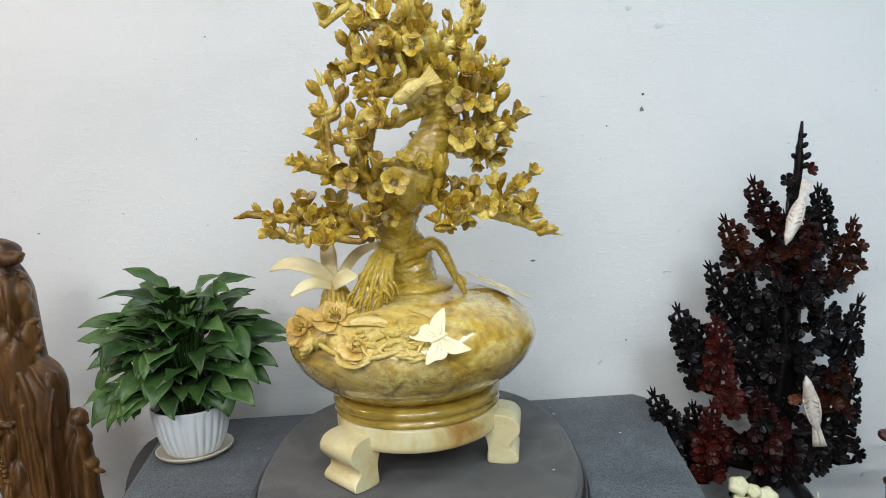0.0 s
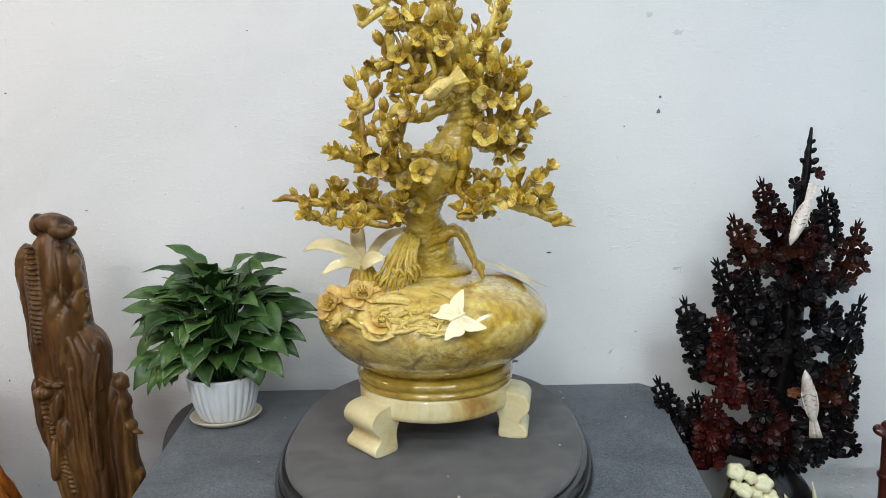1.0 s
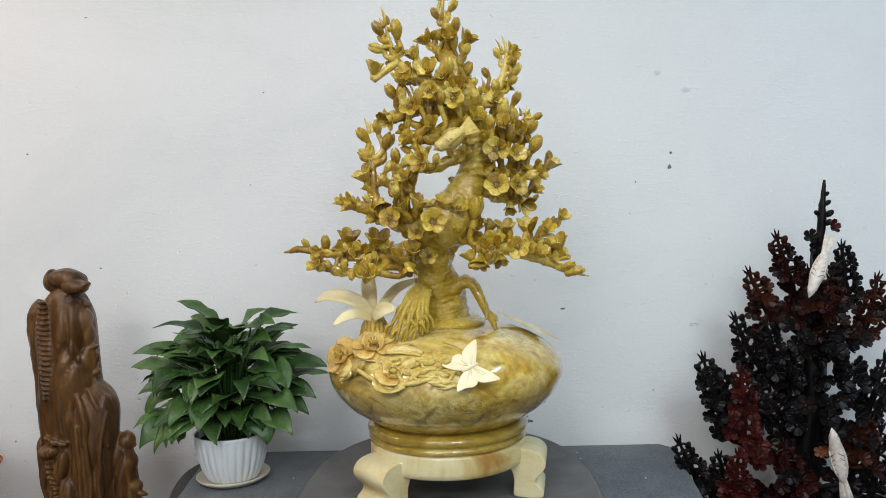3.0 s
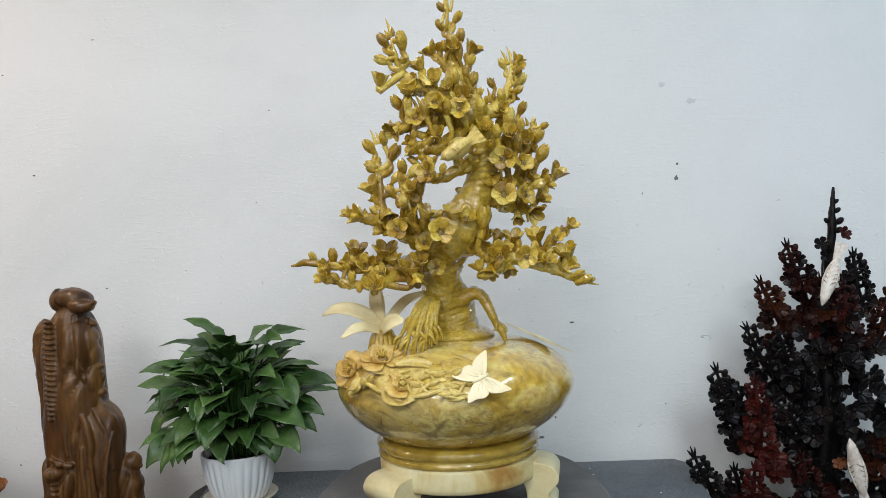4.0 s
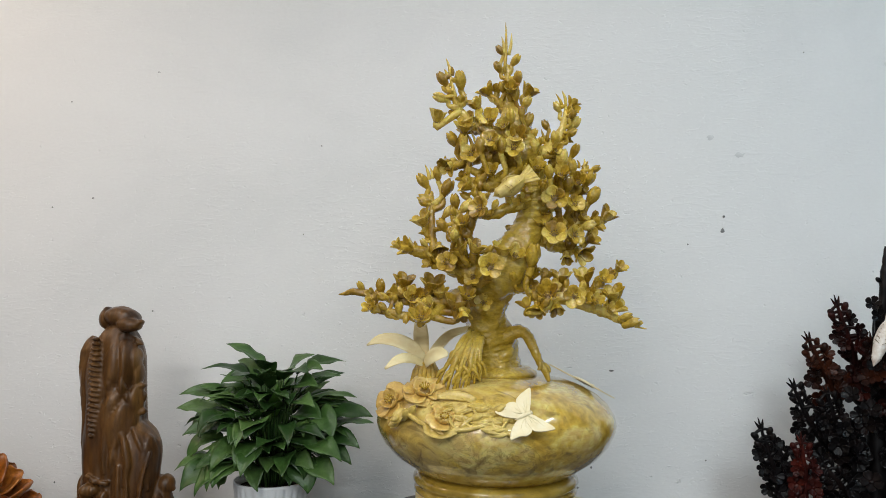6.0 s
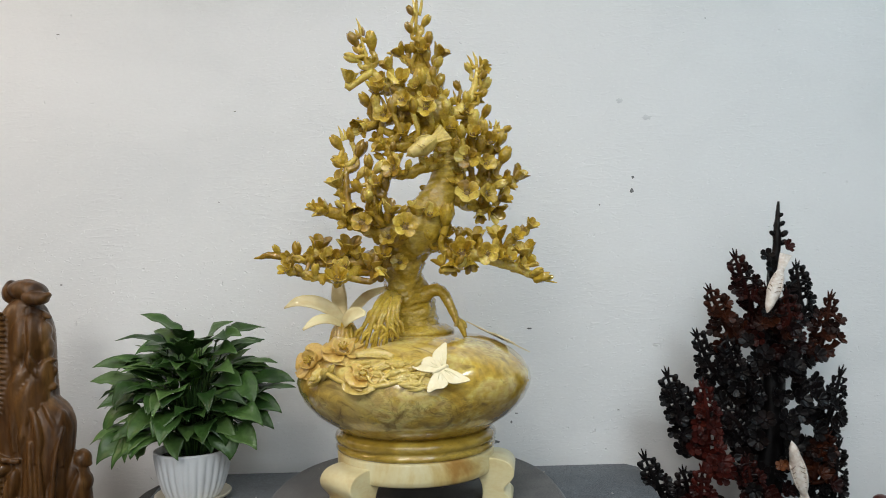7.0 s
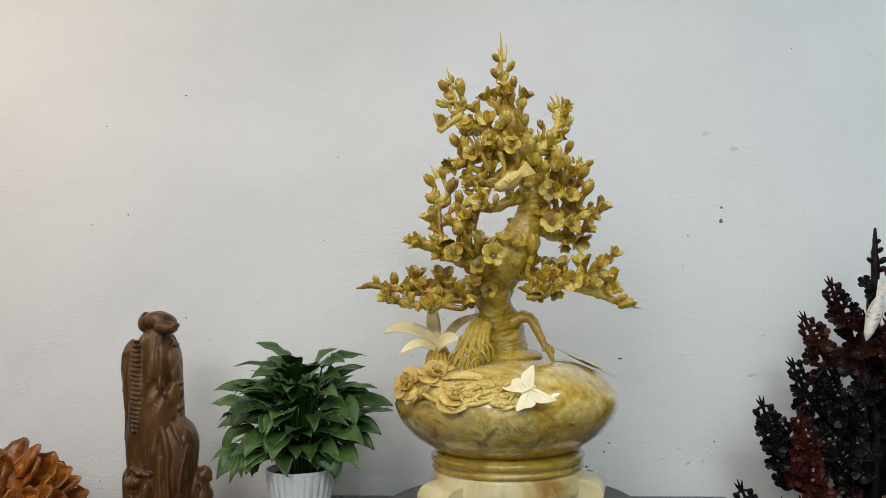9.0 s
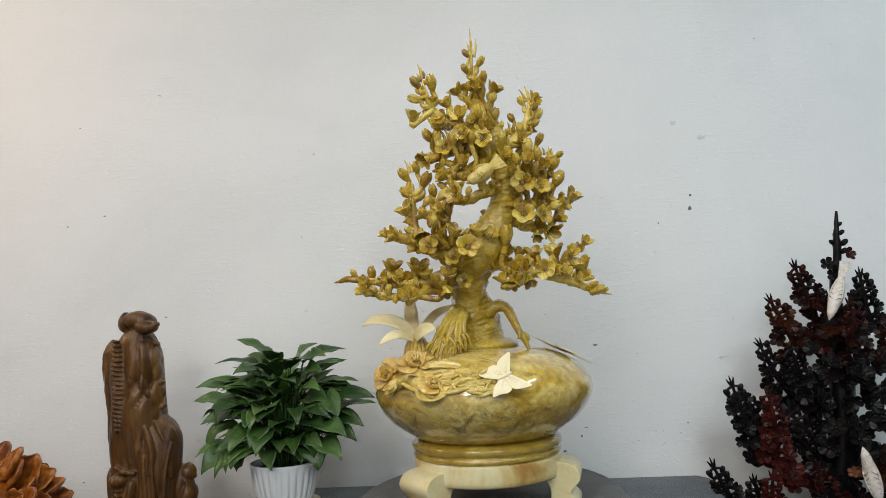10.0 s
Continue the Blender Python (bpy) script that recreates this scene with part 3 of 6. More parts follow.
def bud_shape():
    """A closed bud: a swelling drop of folded petals on a slim foot, drawn to a blunt lip."""
    bm = lathe([(0.0, -1.30), (0.20, -1.25), (0.27, -1.0), (0.48, -0.60), (0.68, -0.12), (0.76, 0.34), (0.68, 0.80), (0.50, 1.12), (0.36, 1.28), (0.26, 1.30), (0.18, 1.12), (0.0, 0.85)], 24)
    for v in bm.verts:
        a = math.atan2(v.co.y, v.co.x)
        s = 1 - 0.26 * max(0.0, math.cos(3 * a + 1.2 * v.co.z)) ** 4 * (v.co.z > -0.5)
        if v.co.z > 0.9 and math.hypot(v.co.x, v.co.y) > 0.1:
            v.co.z += 0.16 * math.cos(3 * a + 1.2 + math.pi)
        v.co.x *= s
        v.co.y *= s
    return bm


CUP, OPEN = (mesh_of("petal", sheet(petal_top(rise), 0.075, 12, 8), GOLD) for rise in (True, False))
HEART, STAMENS, BUD = mesh_of("flower", heart(), GOLD_DARK), mesh_of("flower_centre", stamens(), STAMEN), mesh_of("bud", bud_shape(), GOLD)
SPRIGS = []


def stalk(parent, place, size, tip, material=None):
    """A short curved stem from the nearest limb to a flower or bud."""
    p = Vector(place)
    near = min(SPRIGS, key=lambda q: (Vector(q[:3]) - p).length)
    root = Vector(near[:3])
    gap = (p - root).length
    if 0.004 < gap < 0.05:
        reach = 1.35 * gap + 0.006
        lower = [q for q in SPRIGS if (Vector(q[:3]) - p).length < reach and q[2] < root.z]
        if lower:
            root = Vector(min(lower, key=lambda q: q[2])[:3])
        gap = (p - root).length
    if gap > 0.004:
        mid = root.lerp(p, 0.6) + Vector((0.26 * gap * math.copysign(1, p.x - root.x), 0, -0.22 * gap))
        part("stalk", tube([(*root, min(size * 0.62, 0.0085)), (*mid, min(size * 0.42, 0.0062)), (*p, size * 0.40), (*tip, size * 0.36)], 8, 3, 0.25, 90), material or GOLD, parent)


def blossom(parent, place, way, size, petal):
    w = Vector(way).normalized()
    w = (w + Vector((random.uniform(-0.2, 0.2), random.uniform(-0.2, 0.1), random.uniform(-0.1, 0.2)))).normalized()
    FILLED.append(Vector(place))
    foot = Vector(place) - w * size * (0.55 if petal is CUP else 0.1)
    stalk(parent, foot - w * size * 0.4, size, foot + w * size * 0.1)
    m = aim(foot, w, size * (1.05 if petal is CUP else 1.0), random.uniform(0, 6.28))
    f = part("flower", HEART, None, parent, m=m)
    dots = new("flower_centre", STAMENS)
    dots.parent = f
    for k in range(5):
        leaf = new("petal", petal)
        leaf.parent = f
        leaf.matrix_basis = Matrix.Rotation(k * 2 * math.pi / 5 + random.uniform(-0.1, 0.1), 4, "Z") @ Matrix.Rotation(random.uniform(-0.12, 0.12), 4, "Y") @ pose(0.10, 0, 0) @ Matrix.Scale(random.uniform(0.9, 1.05), 4)
    return f


def bud(parent, place, way, size):
    w = (Vector(way).normalized() + Vector((random.uniform(-0.15, 0.15), random.uniform(-0.2, 0.1), 0))).normalized()
    FILLED.append(Vector(place))
    stalk(parent, Vector(place) - w * size * 0.95, size * 0.85, Vector(place) - w * size * 0.4)
    bud_ = part("bud", BUD, None, parent, m=aim(place, w, size * 0.88, random.uniform(0, 6.28)))
    cheek = Vector(place) + w * size * 0.45
    near = min(SPRIGS, key=lambda q: (Vector(q[:3]) - cheek).length)
    root = Vector(near[:3])
    if near[3] < (root - cheek).length < 0.034:
        part("bridge", tube([(*root, size * 0.34), (*(root.lerp(cheek, 0.5) - Vector((0, 0, 0.15 * size))), size * 0.30), (*cheek, size * 0.36)], 6, 3, 0.15, 90), GOLD, parent)


FILLED = []


def sprigs(parent, n, low=1.22, high=1.68, open_=0.28, least=0.0065, most=0.0105, gap=0.017):
    """Small buds and flowers that crowd the boughs where nothing larger grows."""
    rows = [p for p in SPRIGS if 0.003 < p[3] < 0.019 and low < p[2] < high]
    done = 0
    for k in range(n * 14):
        p = random.choice(rows)
        way = Vector((p[0] - 0.0 + random.uniform(-0.12, 0.12), random.uniform(-1, 0.5) * 0.16, random.uniform(-0.03, 0.16))).normalized()
        size = random.uniform(least, most)
        at_ = Vector(p[:3]) + way * (p[3] + size * 1.7)
        if at_.z > 1.68 or at_.x < -0.262 or min((at_ - q).length for q in FILLED) < gap:
            continue
        bud(parent, at_, way + Vector((0, 0, 0.5)), size) if random.random() > open_ else blossom(parent, at_, way + Vector((0, -0.5, 0.4)), size * 1.45, CUP)
        done += 1
        if done == n:
            return


def bough(parent, name, rows):
    SPRIGS.extend(tuple(p) for p in glide(rows, 4))
    if rows[-1][3] > 0.0026:
        # the end draws in to a blunt point
        end, way = Vector(rows[-1][:3]), (Vector(rows[-1][:3]) - Vector(rows[-2][:3])).normalized()
        rows = rows + [(*(end + way * rows[-1][3] * 1.3), rows[-1][3] * 0.75), (*(end + way * rows[-1][3] * 2.0), rows[-1][3] * 0.15)]
    if name == "trunk":
        bm = tube(rows, 40, 22, 0.15, 38)
        for v in bm.verts:
            # ringed bark on the upper trunk, long flutes below it
            ringed = min(1, max(0, (v.co.z - 1.37) / 0.03)) * min(1, max(0, (1.50 - v.co.z) / 0.03))
            fluted = min(1, max(0, (1.34 - v.co.z) / 0.06))
            a = math.atan2(v.co.y + 0.43, v.co.x)
            push = 0.0016 * ringed * math.sin(520 * v.co.z + 2 * math.sin(3 * a)) + 0.0030 * fluted * math.sin(9 * a + 24 * v.co.z)
            v.co.x += push * math.cos(a)
            v.co.y += push * math.sin(a)
        part(name, bm, TRUNK, parent)
        return
    part(name, tube(rows, 16, 9, 0.30, 80), GOLD, parent)


def spine(parent, root, tip):
    a, b = Vector(root), Vector(tip)
    mid = a.lerp(b, 0.5) + Vector((0.002, -0.001, 0))
    part("leaf_tip", tube([(*a, 0.0035), (*mid, 0.0032), (*b, 0.0006)], 6, 3, 0.1), GOLD, parent)


# trunk and boughs
bough(bonsai, "trunk", [(-0.024, -0.375, 1.105, 0.0610), (-0.027, -0.38, 1.15, 0.0550), (-0.034, -0.395, 1.199, 0.0450), (-0.036, -0.42, 1.243, 0.0372), (-0.026, -0.44, 1.287, 0.0450), (0.000, -0.46, 1.326, 0.0455), (0.038, -0.46, 1.384, 0.0330), (0.052, -0.46, 1.437, 0.0260), (0.051, -0.46, 1.485, 0.0284), (0.03, -0.47, 1.537, 0.0397), (0.016, -0.48, 1.584, 0.0332), (0.009, -0.48, 1.627, 0.0177), (0.005, -0.48, 1.669, 0.0093), (0.003, -0.48, 1.706, 0.0052)])
bough(bonsai, "branch", [(-0.025, -0.44, 1.275, 0.0228), (-0.077, -0.46, 1.264, 0.0208), (-0.13, -0.46, 1.254, 0.0147), (-0.191, -0.455, 1.258, 0.0113), (-0.252, -0.45, 1.267, 0.0078), (-0.296, -0.447, 1.274, 0.007), (-0.314, -0.446, 1.27, 0.0044), (-0.327, -0.446, 1.268, 0.0017)])
bough(bonsai, "branch", [(-0.118, -0.47, 1.241, 0.012), (-0.149, -0.5, 1.226, 0.0101), (-0.19, -0.5, 1.229, 0.0076), (-0.225, -0.5, 1.238, 0.0067), (-0.242, -0.5, 1.243, 0.0042), (-0.259, -0.5, 1.247, 0.0016)])
bough(bonsai, "branch", [(-0.012, -0.44, 1.299, 0.0211), (0.035, -0.46, 1.29, 0.0173), (0.08, -0.48, 1.27, 0.0128), (0.124, -0.49, 1.259, 0.011), (0.173, -0.49, 1.242, 0.0093), (0.216, -0.49, 1.223, 0.0068), (0.243, -0.49, 1.213, 0.0025), (0.259, -0.49, 1.209, 0.0009)])
bough(bonsai, "branch", [(0.13, -0.49, 1.262, 0.0068), (0.16, -0.47, 1.279, 0.0052), (0.184, -0.46, 1.302, 0.0052), (0.201, -0.46, 1.323, 0.0026)])
bough(bonsai, "branch", [(0.062, -0.48, 1.265, 0.0085), (0.061, -0.51, 1.246, 0.0075), (0.044, -0.53, 1.238, 0.0049)])
bough(bonsai, "branch", [(0.001, -0.47, 1.325, 0.0258), (-0.056, -0.49, 1.308, 0.0254), (-0.102, -0.49, 1.327, 0.0187), (-0.144, -0.48, 1.347, 0.0145), (-0.179, -0.48, 1.354, 0.0102), (-0.199, -0.48, 1.359, 0.0051)])
bough(bonsai, "branch", [(-0.131, -0.49, 1.34, 0.0119), (-0.138, -0.49, 1.381, 0.0076), (-0.139, -0.49, 1.422, 0.0059), (-0.14, -0.49, 1.458, 0.0042)])
bough(bonsai, "branch", [(-0.077, -0.51, 1.324, 0.0134), (-0.081, -0.52, 1.358, 0.01), (-0.091, -0.52, 1.393, 0.0075), (-0.098, -0.52, 1.428, 0.005)])
bough(bonsai, "branch", [(-0.055, -0.5, 1.33, 0.0118), (-0.058, -0.52, 1.351, 0.0075), (-0.068, -0.53, 1.385, 0.0049)])
bough(bonsai, "branch", [(0.046, -0.47, 1.453, 0.0172), (0.012, -0.5, 1.435, 0.0126), (-0.022, -0.52, 1.418, 0.01), (-0.05, -0.53, 1.416, 0.0074)])
bough(bonsai, "branch", [(-0.034, -0.52, 1.417, 0.0066), (-0.048, -0.52, 1.443, 0.0058), (-0.054, -0.52, 1.468, 0.005), (-0.043, -0.51, 1.502, 0.0067), (-0.014, -0.49, 1.529, 0.0119)])
bough(bonsai, "branch", [(0.009, -0.48, 1.542, 0.0205), (-0.038, -0.49, 1.536, 0.0136), (-0.072, -0.5, 1.518, 0.0093), (-0.102, -0.5, 1.51, 0.0067)])
bough(bonsai, "branch", [(0.01, -0.48, 1.578, 0.0188), (-0.03, -0.5, 1.575, 0.0135), (-0.064, -0.51, 1.596, 0.0092), (-0.089, -0.52, 1.621, 0.0066), (-0.097, -0.53, 1.648, 0.0041), (-0.104, -0.53, 1.678, 0.0025)])
bough(bonsai, "branch", [(0.011, -0.48, 1.608, 0.012), (-0.006, -0.48, 1.634, 0.0085), (-0.025, -0.48, 1.651, 0.0051)])
bough(bonsai, "branch", [(0.044, -0.47, 1.537, 0.0189), (0.079, -0.46, 1.549, 0.0121), (0.104, -0.455, 1.579, 0.0087), (0.115, -0.45, 1.611, 0.0061), (0.118, -0.45, 1.641, 0.0026)])
bough(bonsai, "branch", [(0.053, -0.46, 1.484, 0.0191), (0.089, -0.45, 1.485, 0.0148), (0.124, -0.44, 1.479, 0.0105), (0.143, -0.43, 1.504, 0.0071), (0.152, -0.43, 1.516, 0.0035)])
bough(bonsai, "branch", [(0.051, -0.46, 1.407, 0.0173), (0.091, -0.46, 1.405, 0.0147), (0.133, -0.44, 1.418, 0.0114), (0.169, -0.42, 1.414, 0.008), (0.197, -0.405, 1.425, 0.0036)])
bough(bonsai, "branch", [(0.056, -0.46, 1.383, 0.0156), (0.096, -0.45, 1.367, 0.0122), (0.133, -0.44, 1.359, 0.0097), (0.154, -0.44, 1.352, 0.0053)])
bough(bonsai, "branch", [(0.119, -0.45, 1.364, 0.007), (0.127, -0.45, 1.411, 0.0078), (0.133, -0.44, 1.46, 0.007), (0.139, -0.43, 1.498, 0.0053)])
bough(bonsai, "branch", [(0.075, -0.45, 1.372, 0.0078), (0.072, -0.45, 1.425, 0.007), (0.079, -0.45, 1.473, 0.007), (0.088, -0.45, 1.521, 0.0078)])
bough(bonsai, "branch", [(0.040, -0.47, 1.515, 0.020), (0.0, -0.495, 1.488, 0.017), (-0.036, -0.508, 1.474, 0.013), (-0.066, -0.512, 1.482, 0.008)])
bough(bonsai, "branch", [(0.020, -0.475, 1.545, 0.022), (-0.012, -0.50, 1.556, 0.017), (-0.036, -0.512, 1.580, 0.011), (-0.050, -0.515, 1.606, 0.006)])
# open blossoms
blossom(bonsai, (-0.195, -0.46, 1.294), (0, -0.35, 1), 0.0222, CUP)
blossom(bonsai, (-0.138, -0.46, 1.289), (0, -0.35, 1), 0.0246, CUP)
blossom(bonsai, (-0.171, -0.49, 1.263), (0, -0.8, 0.6), 0.0218, CUP)
blossom(bonsai, (-0.089, -0.5, 1.253), (0, -0.35, 1), 0.025, CUP)
blossom(bonsai, (-0.154, -0.53, 1.229), (0, -0.8, 0.6), 0.0201, CUP)
blossom(bonsai, (-0.076, -0.52, 1.23), (0, -0.5, -0.8), 0.0157, CUP)
blossom(bonsai, (-0.027, -0.545, 1.317), (0, -1, 0.2), 0.022, OPEN)
blossom(bonsai, (-0.005, -0.5, 1.354), (0, -0.35, 1), 0.0228, CUP)
blossom(bonsai, (-0.053, -0.54, 1.354), (0.6, -0.35, 0.8), 0.0188, CUP)
blossom(bonsai, (-0.04, -0.475, 1.254), (0, -1, 0.2), 0.0162, OPEN)
blossom(bonsai, (0.106, -0.47, 1.304), (0, -0.35, 1), 0.0221, CUP)
blossom(bonsai, (0.149, -0.47, 1.305), (0, -0.35, 1), 0.0221, CUP)
blossom(bonsai, (0.077, -0.52, 1.273), (0, -0.8, 0.6), 0.0224, CUP)
blossom(bonsai, (0.127, -0.51, 1.267), (0, -1, 0.2), 0.0192, OPEN)
blossom(bonsai, (0.2, -0.49, 1.272), (0, -0.35, 1), 0.0229, CUP)
blossom(bonsai, (0.056, -0.53, 1.241), (0, -0.5, -0.8), 0.0167, CUP)
blossom(bonsai, (0.095, -0.51, 1.245), (0, -0.5, -0.8), 0.0158, CUP)
blossom(bonsai, (-0.186, -0.49, 1.359), (-1, -0.4, 0.3), 0.0206, CUP)
blossom(bonsai, (-0.158, -0.49, 1.411), (-0.6, -0.35, 0.8), 0.0206, CUP)
blossom(bonsai, (-0.106, -0.53, 1.327), (0, -1, 0.2), 0.0189, OPEN)
blossom(bonsai, (-0.121, -0.52, 1.351), (0, -0.5, -0.8), 0.0157, CUP)
blossom(bonsai, (-0.083, -0.54, 1.348), (-0.6, -0.35, 0.8), 0.0177, CUP)
blossom(bonsai, (-0.045, -0.55, 1.424), (-0.5, -0.9, 0.2), 0.0198, OPEN)
blossom(bonsai, (-0.072, -0.52, 1.473), (-1, -0.4, 0.3), 0.0191, CUP)
blossom(bonsai, (-0.109, -0.51, 1.512), (-0.6, -0.4, -0.6), 0.0192, CUP)
blossom(bonsai, (-0.076, -0.54, 1.579), (0, -0.8, 0.6), 0.0199, CUP)
blossom(bonsai, (-0.127, -0.52, 1.603), (0, -0.35, 1), 0.0191, CUP)
blossom(bonsai, (-0.032, -0.52, 1.597), (0, -0.8, 0.6), 0.0213, CUP)
blossom(bonsai, (-0.056, -0.52, 1.627), (-0.6, -0.35, 0.8), 0.018, CUP)
blossom(bonsai, (-0.037, -0.48, 1.664), (-0.6, -0.35, 0.8), 0.0185, CUP)
blossom(bonsai, (0.046, -0.47, 1.664), (0.6, -0.35, 0.8), 0.0198, CUP)
blossom(bonsai, (0.02, -0.52, 1.563), (0, -0.8, 0.6), 0.0213, CUP)
blossom(bonsai, (-0.027, -0.53, 1.497), (0, -0.8, 0.6), 0.0167, CUP)
blossom(bonsai, (-0.064, -0.53, 1.528), (0, -1, 0.2), 0.0178, OPEN)
blossom(bonsai, (0.092, -0.5, 1.449), (0, -1, 0.2), 0.0216, OPEN)
blossom(bonsai, (0.09, -0.51, 1.381), (0, -1, 0.2), 0.0226, OPEN)
blossom(bonsai, (0.202, -0.41, 1.431), (0.6, -0.35, 0.8), 0.0218, CUP)
blossom(bonsai, (0.178, -0.43, 1.412), (1, -0.4, 0.3), 0.0191, CUP)
blossom(bonsai, (0.166, -0.45, 1.38), (1, -0.4, 0.3), 0.0189, CUP)
blossom(bonsai, (0.145, -0.46, 1.348), (0.6, -0.4, -0.6), 0.0211, CUP)
blossom(bonsai, (0.13, -0.48, 1.383), (0.5, -0.9, 0.2), 0.0185, OPEN)
blossom(bonsai, (0.13, -0.48, 1.442), (0.5, -0.9, 0.2), 0.0173, OPEN)
blossom(bonsai, (0.068, -0.48, 1.409), (0, -0.8, 0.6), 0.0185, CUP)
blossom(bonsai, (0.016, -0.53, 1.539), (0, -1, 0.2), 0.0189, OPEN)
blossom(bonsai, (0.06, -0.5, 1.511), (0, -0.8, 0.6), 0.0182, CUP)
blossom(bonsai, (0.105, -0.49, 1.499), (0, -0.8, 0.6), 0.0172, CUP)
blossom(bonsai, (0.117, -0.47, 1.339), (0, -0.5, -0.8), 0.0139, CUP)
blossom(bonsai, (-0.028, -0.54, 1.553), (-0.5, -0.9, 0.2), 0.0166, OPEN)
blossom(bonsai, (-0.058, -0.515, 1.300), (-0.2, -1, 0.2), 0.0165, OPEN)
blossom(bonsai, (-0.070, -0.515, 1.270), (0, -0.6, 0.8), 0.0185, CUP)
blossom(bonsai, (0.020, -0.510, 1.345), (0.2, -0.8, 0.6), 0.0175, CUP)
# buds
bud(bonsai, (-0.281, -0.45, 1.283), (-0.6, -0.35, 0.8), 0.0106)
bud(bonsai, (-0.243, -0.45, 1.281), (0, -0.35, 1), 0.0153)
bud(bonsai, (-0.233, -0.47, 1.263), (-1, -0.4, 0.3), 0.0128)
bud(bonsai, (-0.211, -0.48, 1.258), (0, -0.8, 0.6), 0.0139)
bud(bonsai, (-0.226, -0.51, 1.243), (-0.6, -0.35, 0.8), 0.0102)
bud(bonsai, (-0.197, -0.51, 1.24), (0, -0.35, 1), 0.0124)
bud(bonsai, (-0.183, -0.51, 1.225), (0, -0.5, -0.8), 0.0102)
bud(bonsai, (0.193, -0.46, 1.304), (0.6, -0.35, 0.8), 0.0152)
bud(bonsai, (0.173, -0.46, 1.297), (0.6, -0.35, 0.8), 0.0105)
bud(bonsai, (0.219, -0.5, 1.231), (1, -0.4, 0.3), 0.0114)
bud(bonsai, (0.229, -0.5, 1.22), (1, -0.4, 0.3), 0.0137)
bud(bonsai, (0.243, -0.49, 1.219), (1, -0.4, 0.3), 0.008)
bud(bonsai, (-0.155, -0.49, 1.483), (-0.6, -0.35, 0.8), 0.016)
bud(bonsai, (-0.129, -0.49, 1.497), (0, -0.35, 1), 0.0138)
bud(bonsai, (-0.112, -0.49, 1.469), (0.6, -0.35, 0.8), 0.0183)
bud(bonsai, (-0.149, -0.49, 1.448), (-1, -0.4, 0.3), 0.016)
bud(bonsai, (-0.092, -0.53, 1.437), (0, -0.35, 1), 0.0145)
bud(bonsai, (-0.075, -0.53, 1.428), (0.6, -0.35, 0.8), 0.0145)
bud(bonsai, (-0.064, -0.53, 1.398), (0, -0.35, 1), 0.0189)
bud(bonsai, (-0.114, -0.52, 1.394), (-0.6, -0.35, 0.8), 0.0146)
bud(bonsai, (-0.092, -0.55, 1.372), (0, -0.8, 0.6), 0.0143)
bud(bonsai, (-0.109, -0.51, 1.421), (0.6, -0.35, 0.8), 0.0124)
bud(bonsai, (0.051, -0.5, 1.338), (0.2, -0.5, 1), 0.0225)
bud(bonsai, (-0.116, -0.53, 1.669), (-0.6, -0.35, 0.8), 0.0145)
bud(bonsai, (-0.085, -0.52, 1.668), (0, -0.35, 1), 0.018)
bud(bonsai, (-0.119, -0.53, 1.635), (-1, -0.4, 0.3), 0.0145)
bud(bonsai, (-0.097, -0.52, 1.556), (-0.6, -0.35, 0.8), 0.0157)
bud(bonsai, (-0.046, -0.54, 1.54), (0, -0.35, 1), 0.0155)
bud(bonsai, (-0.078, -0.53, 1.549), (0, -0.35, 1), 0.0134)
bud(bonsai, (-0.01, -0.485, 1.74), (-0.6, -0.35, 0.8), 0.0104)
bud(bonsai, (0.017, -0.485, 1.719), (0.6, -0.35, 0.8), 0.0127)
bud(bonsai, (-0.014, -0.485, 1.706), (-0.6, -0.35, 0.8), 0.0115)
bud(bonsai, (0.023, -0.49, 1.681), (0, -0.35, 1), 0.0138)
bud(bonsai, (0.019, -0.5, 1.646), (0, -0.35, 1), 0.0125)
bud(bonsai, (0.038, -0.49, 1.634), (0.6, -0.35, 0.8), 0.0138)
bud(bonsai, (0.01, -0.52, 1.599), (0, -0.35, 1), 0.0146)
bud(bonsai, (0.039, -0.5, 1.595), (0.6, -0.35, 0.8), 0.0159)
bud(bonsai, (0.051, -0.49, 1.573), (0.6, -0.35, 0.8), 0.0115)
bud(bonsai, (0.03, -0.52, 1.607), (0, -0.35, 1), 0.0112)
bud(bonsai, (0.102, -0.45, 1.636), (-0.6, -0.35, 0.8), 0.0118)
bud(bonsai, (0.132, -0.45, 1.602), (0.6, -0.35, 0.8), 0.0153)
bud(bonsai, (0.079, -0.46, 1.597), (-0.6, -0.35, 0.8), 0.0117)
bud(bonsai, (0.095, -0.47, 1.569), (0, -0.35, 1), 0.0139)
bud(bonsai, (0.133, -0.45, 1.548), (0.6, -0.35, 0.8), 0.0141)
bud(bonsai, (0.053, -0.5, 1.544), (0, -0.35, 1), 0.0159)
bud(bonsai, (0.107, -0.48, 1.525), (0, -0.35, 1), 0.0185)
bud(bonsai, (0.128, -0.46, 1.513), (0, -0.35, 1), 0.0152)
bud(bonsai, (0.161, -0.44, 1.494), (0.6, -0.35, 0.8), 0.0166)
bud(bonsai, (0.167, -0.45, 1.459), (0.6, -0.35, 0.8), 0.0189)
bud(bonsai, (0.12, -0.47, 1.479), (0, -0.35, 1), 0.0163)
bud(bonsai, (0.082, -0.5, 1.498), (0, -0.35, 1), 0.0137)
bud(bonsai, (0.144, -0.46, 1.438), (0.6, -0.35, 0.8), 0.014)
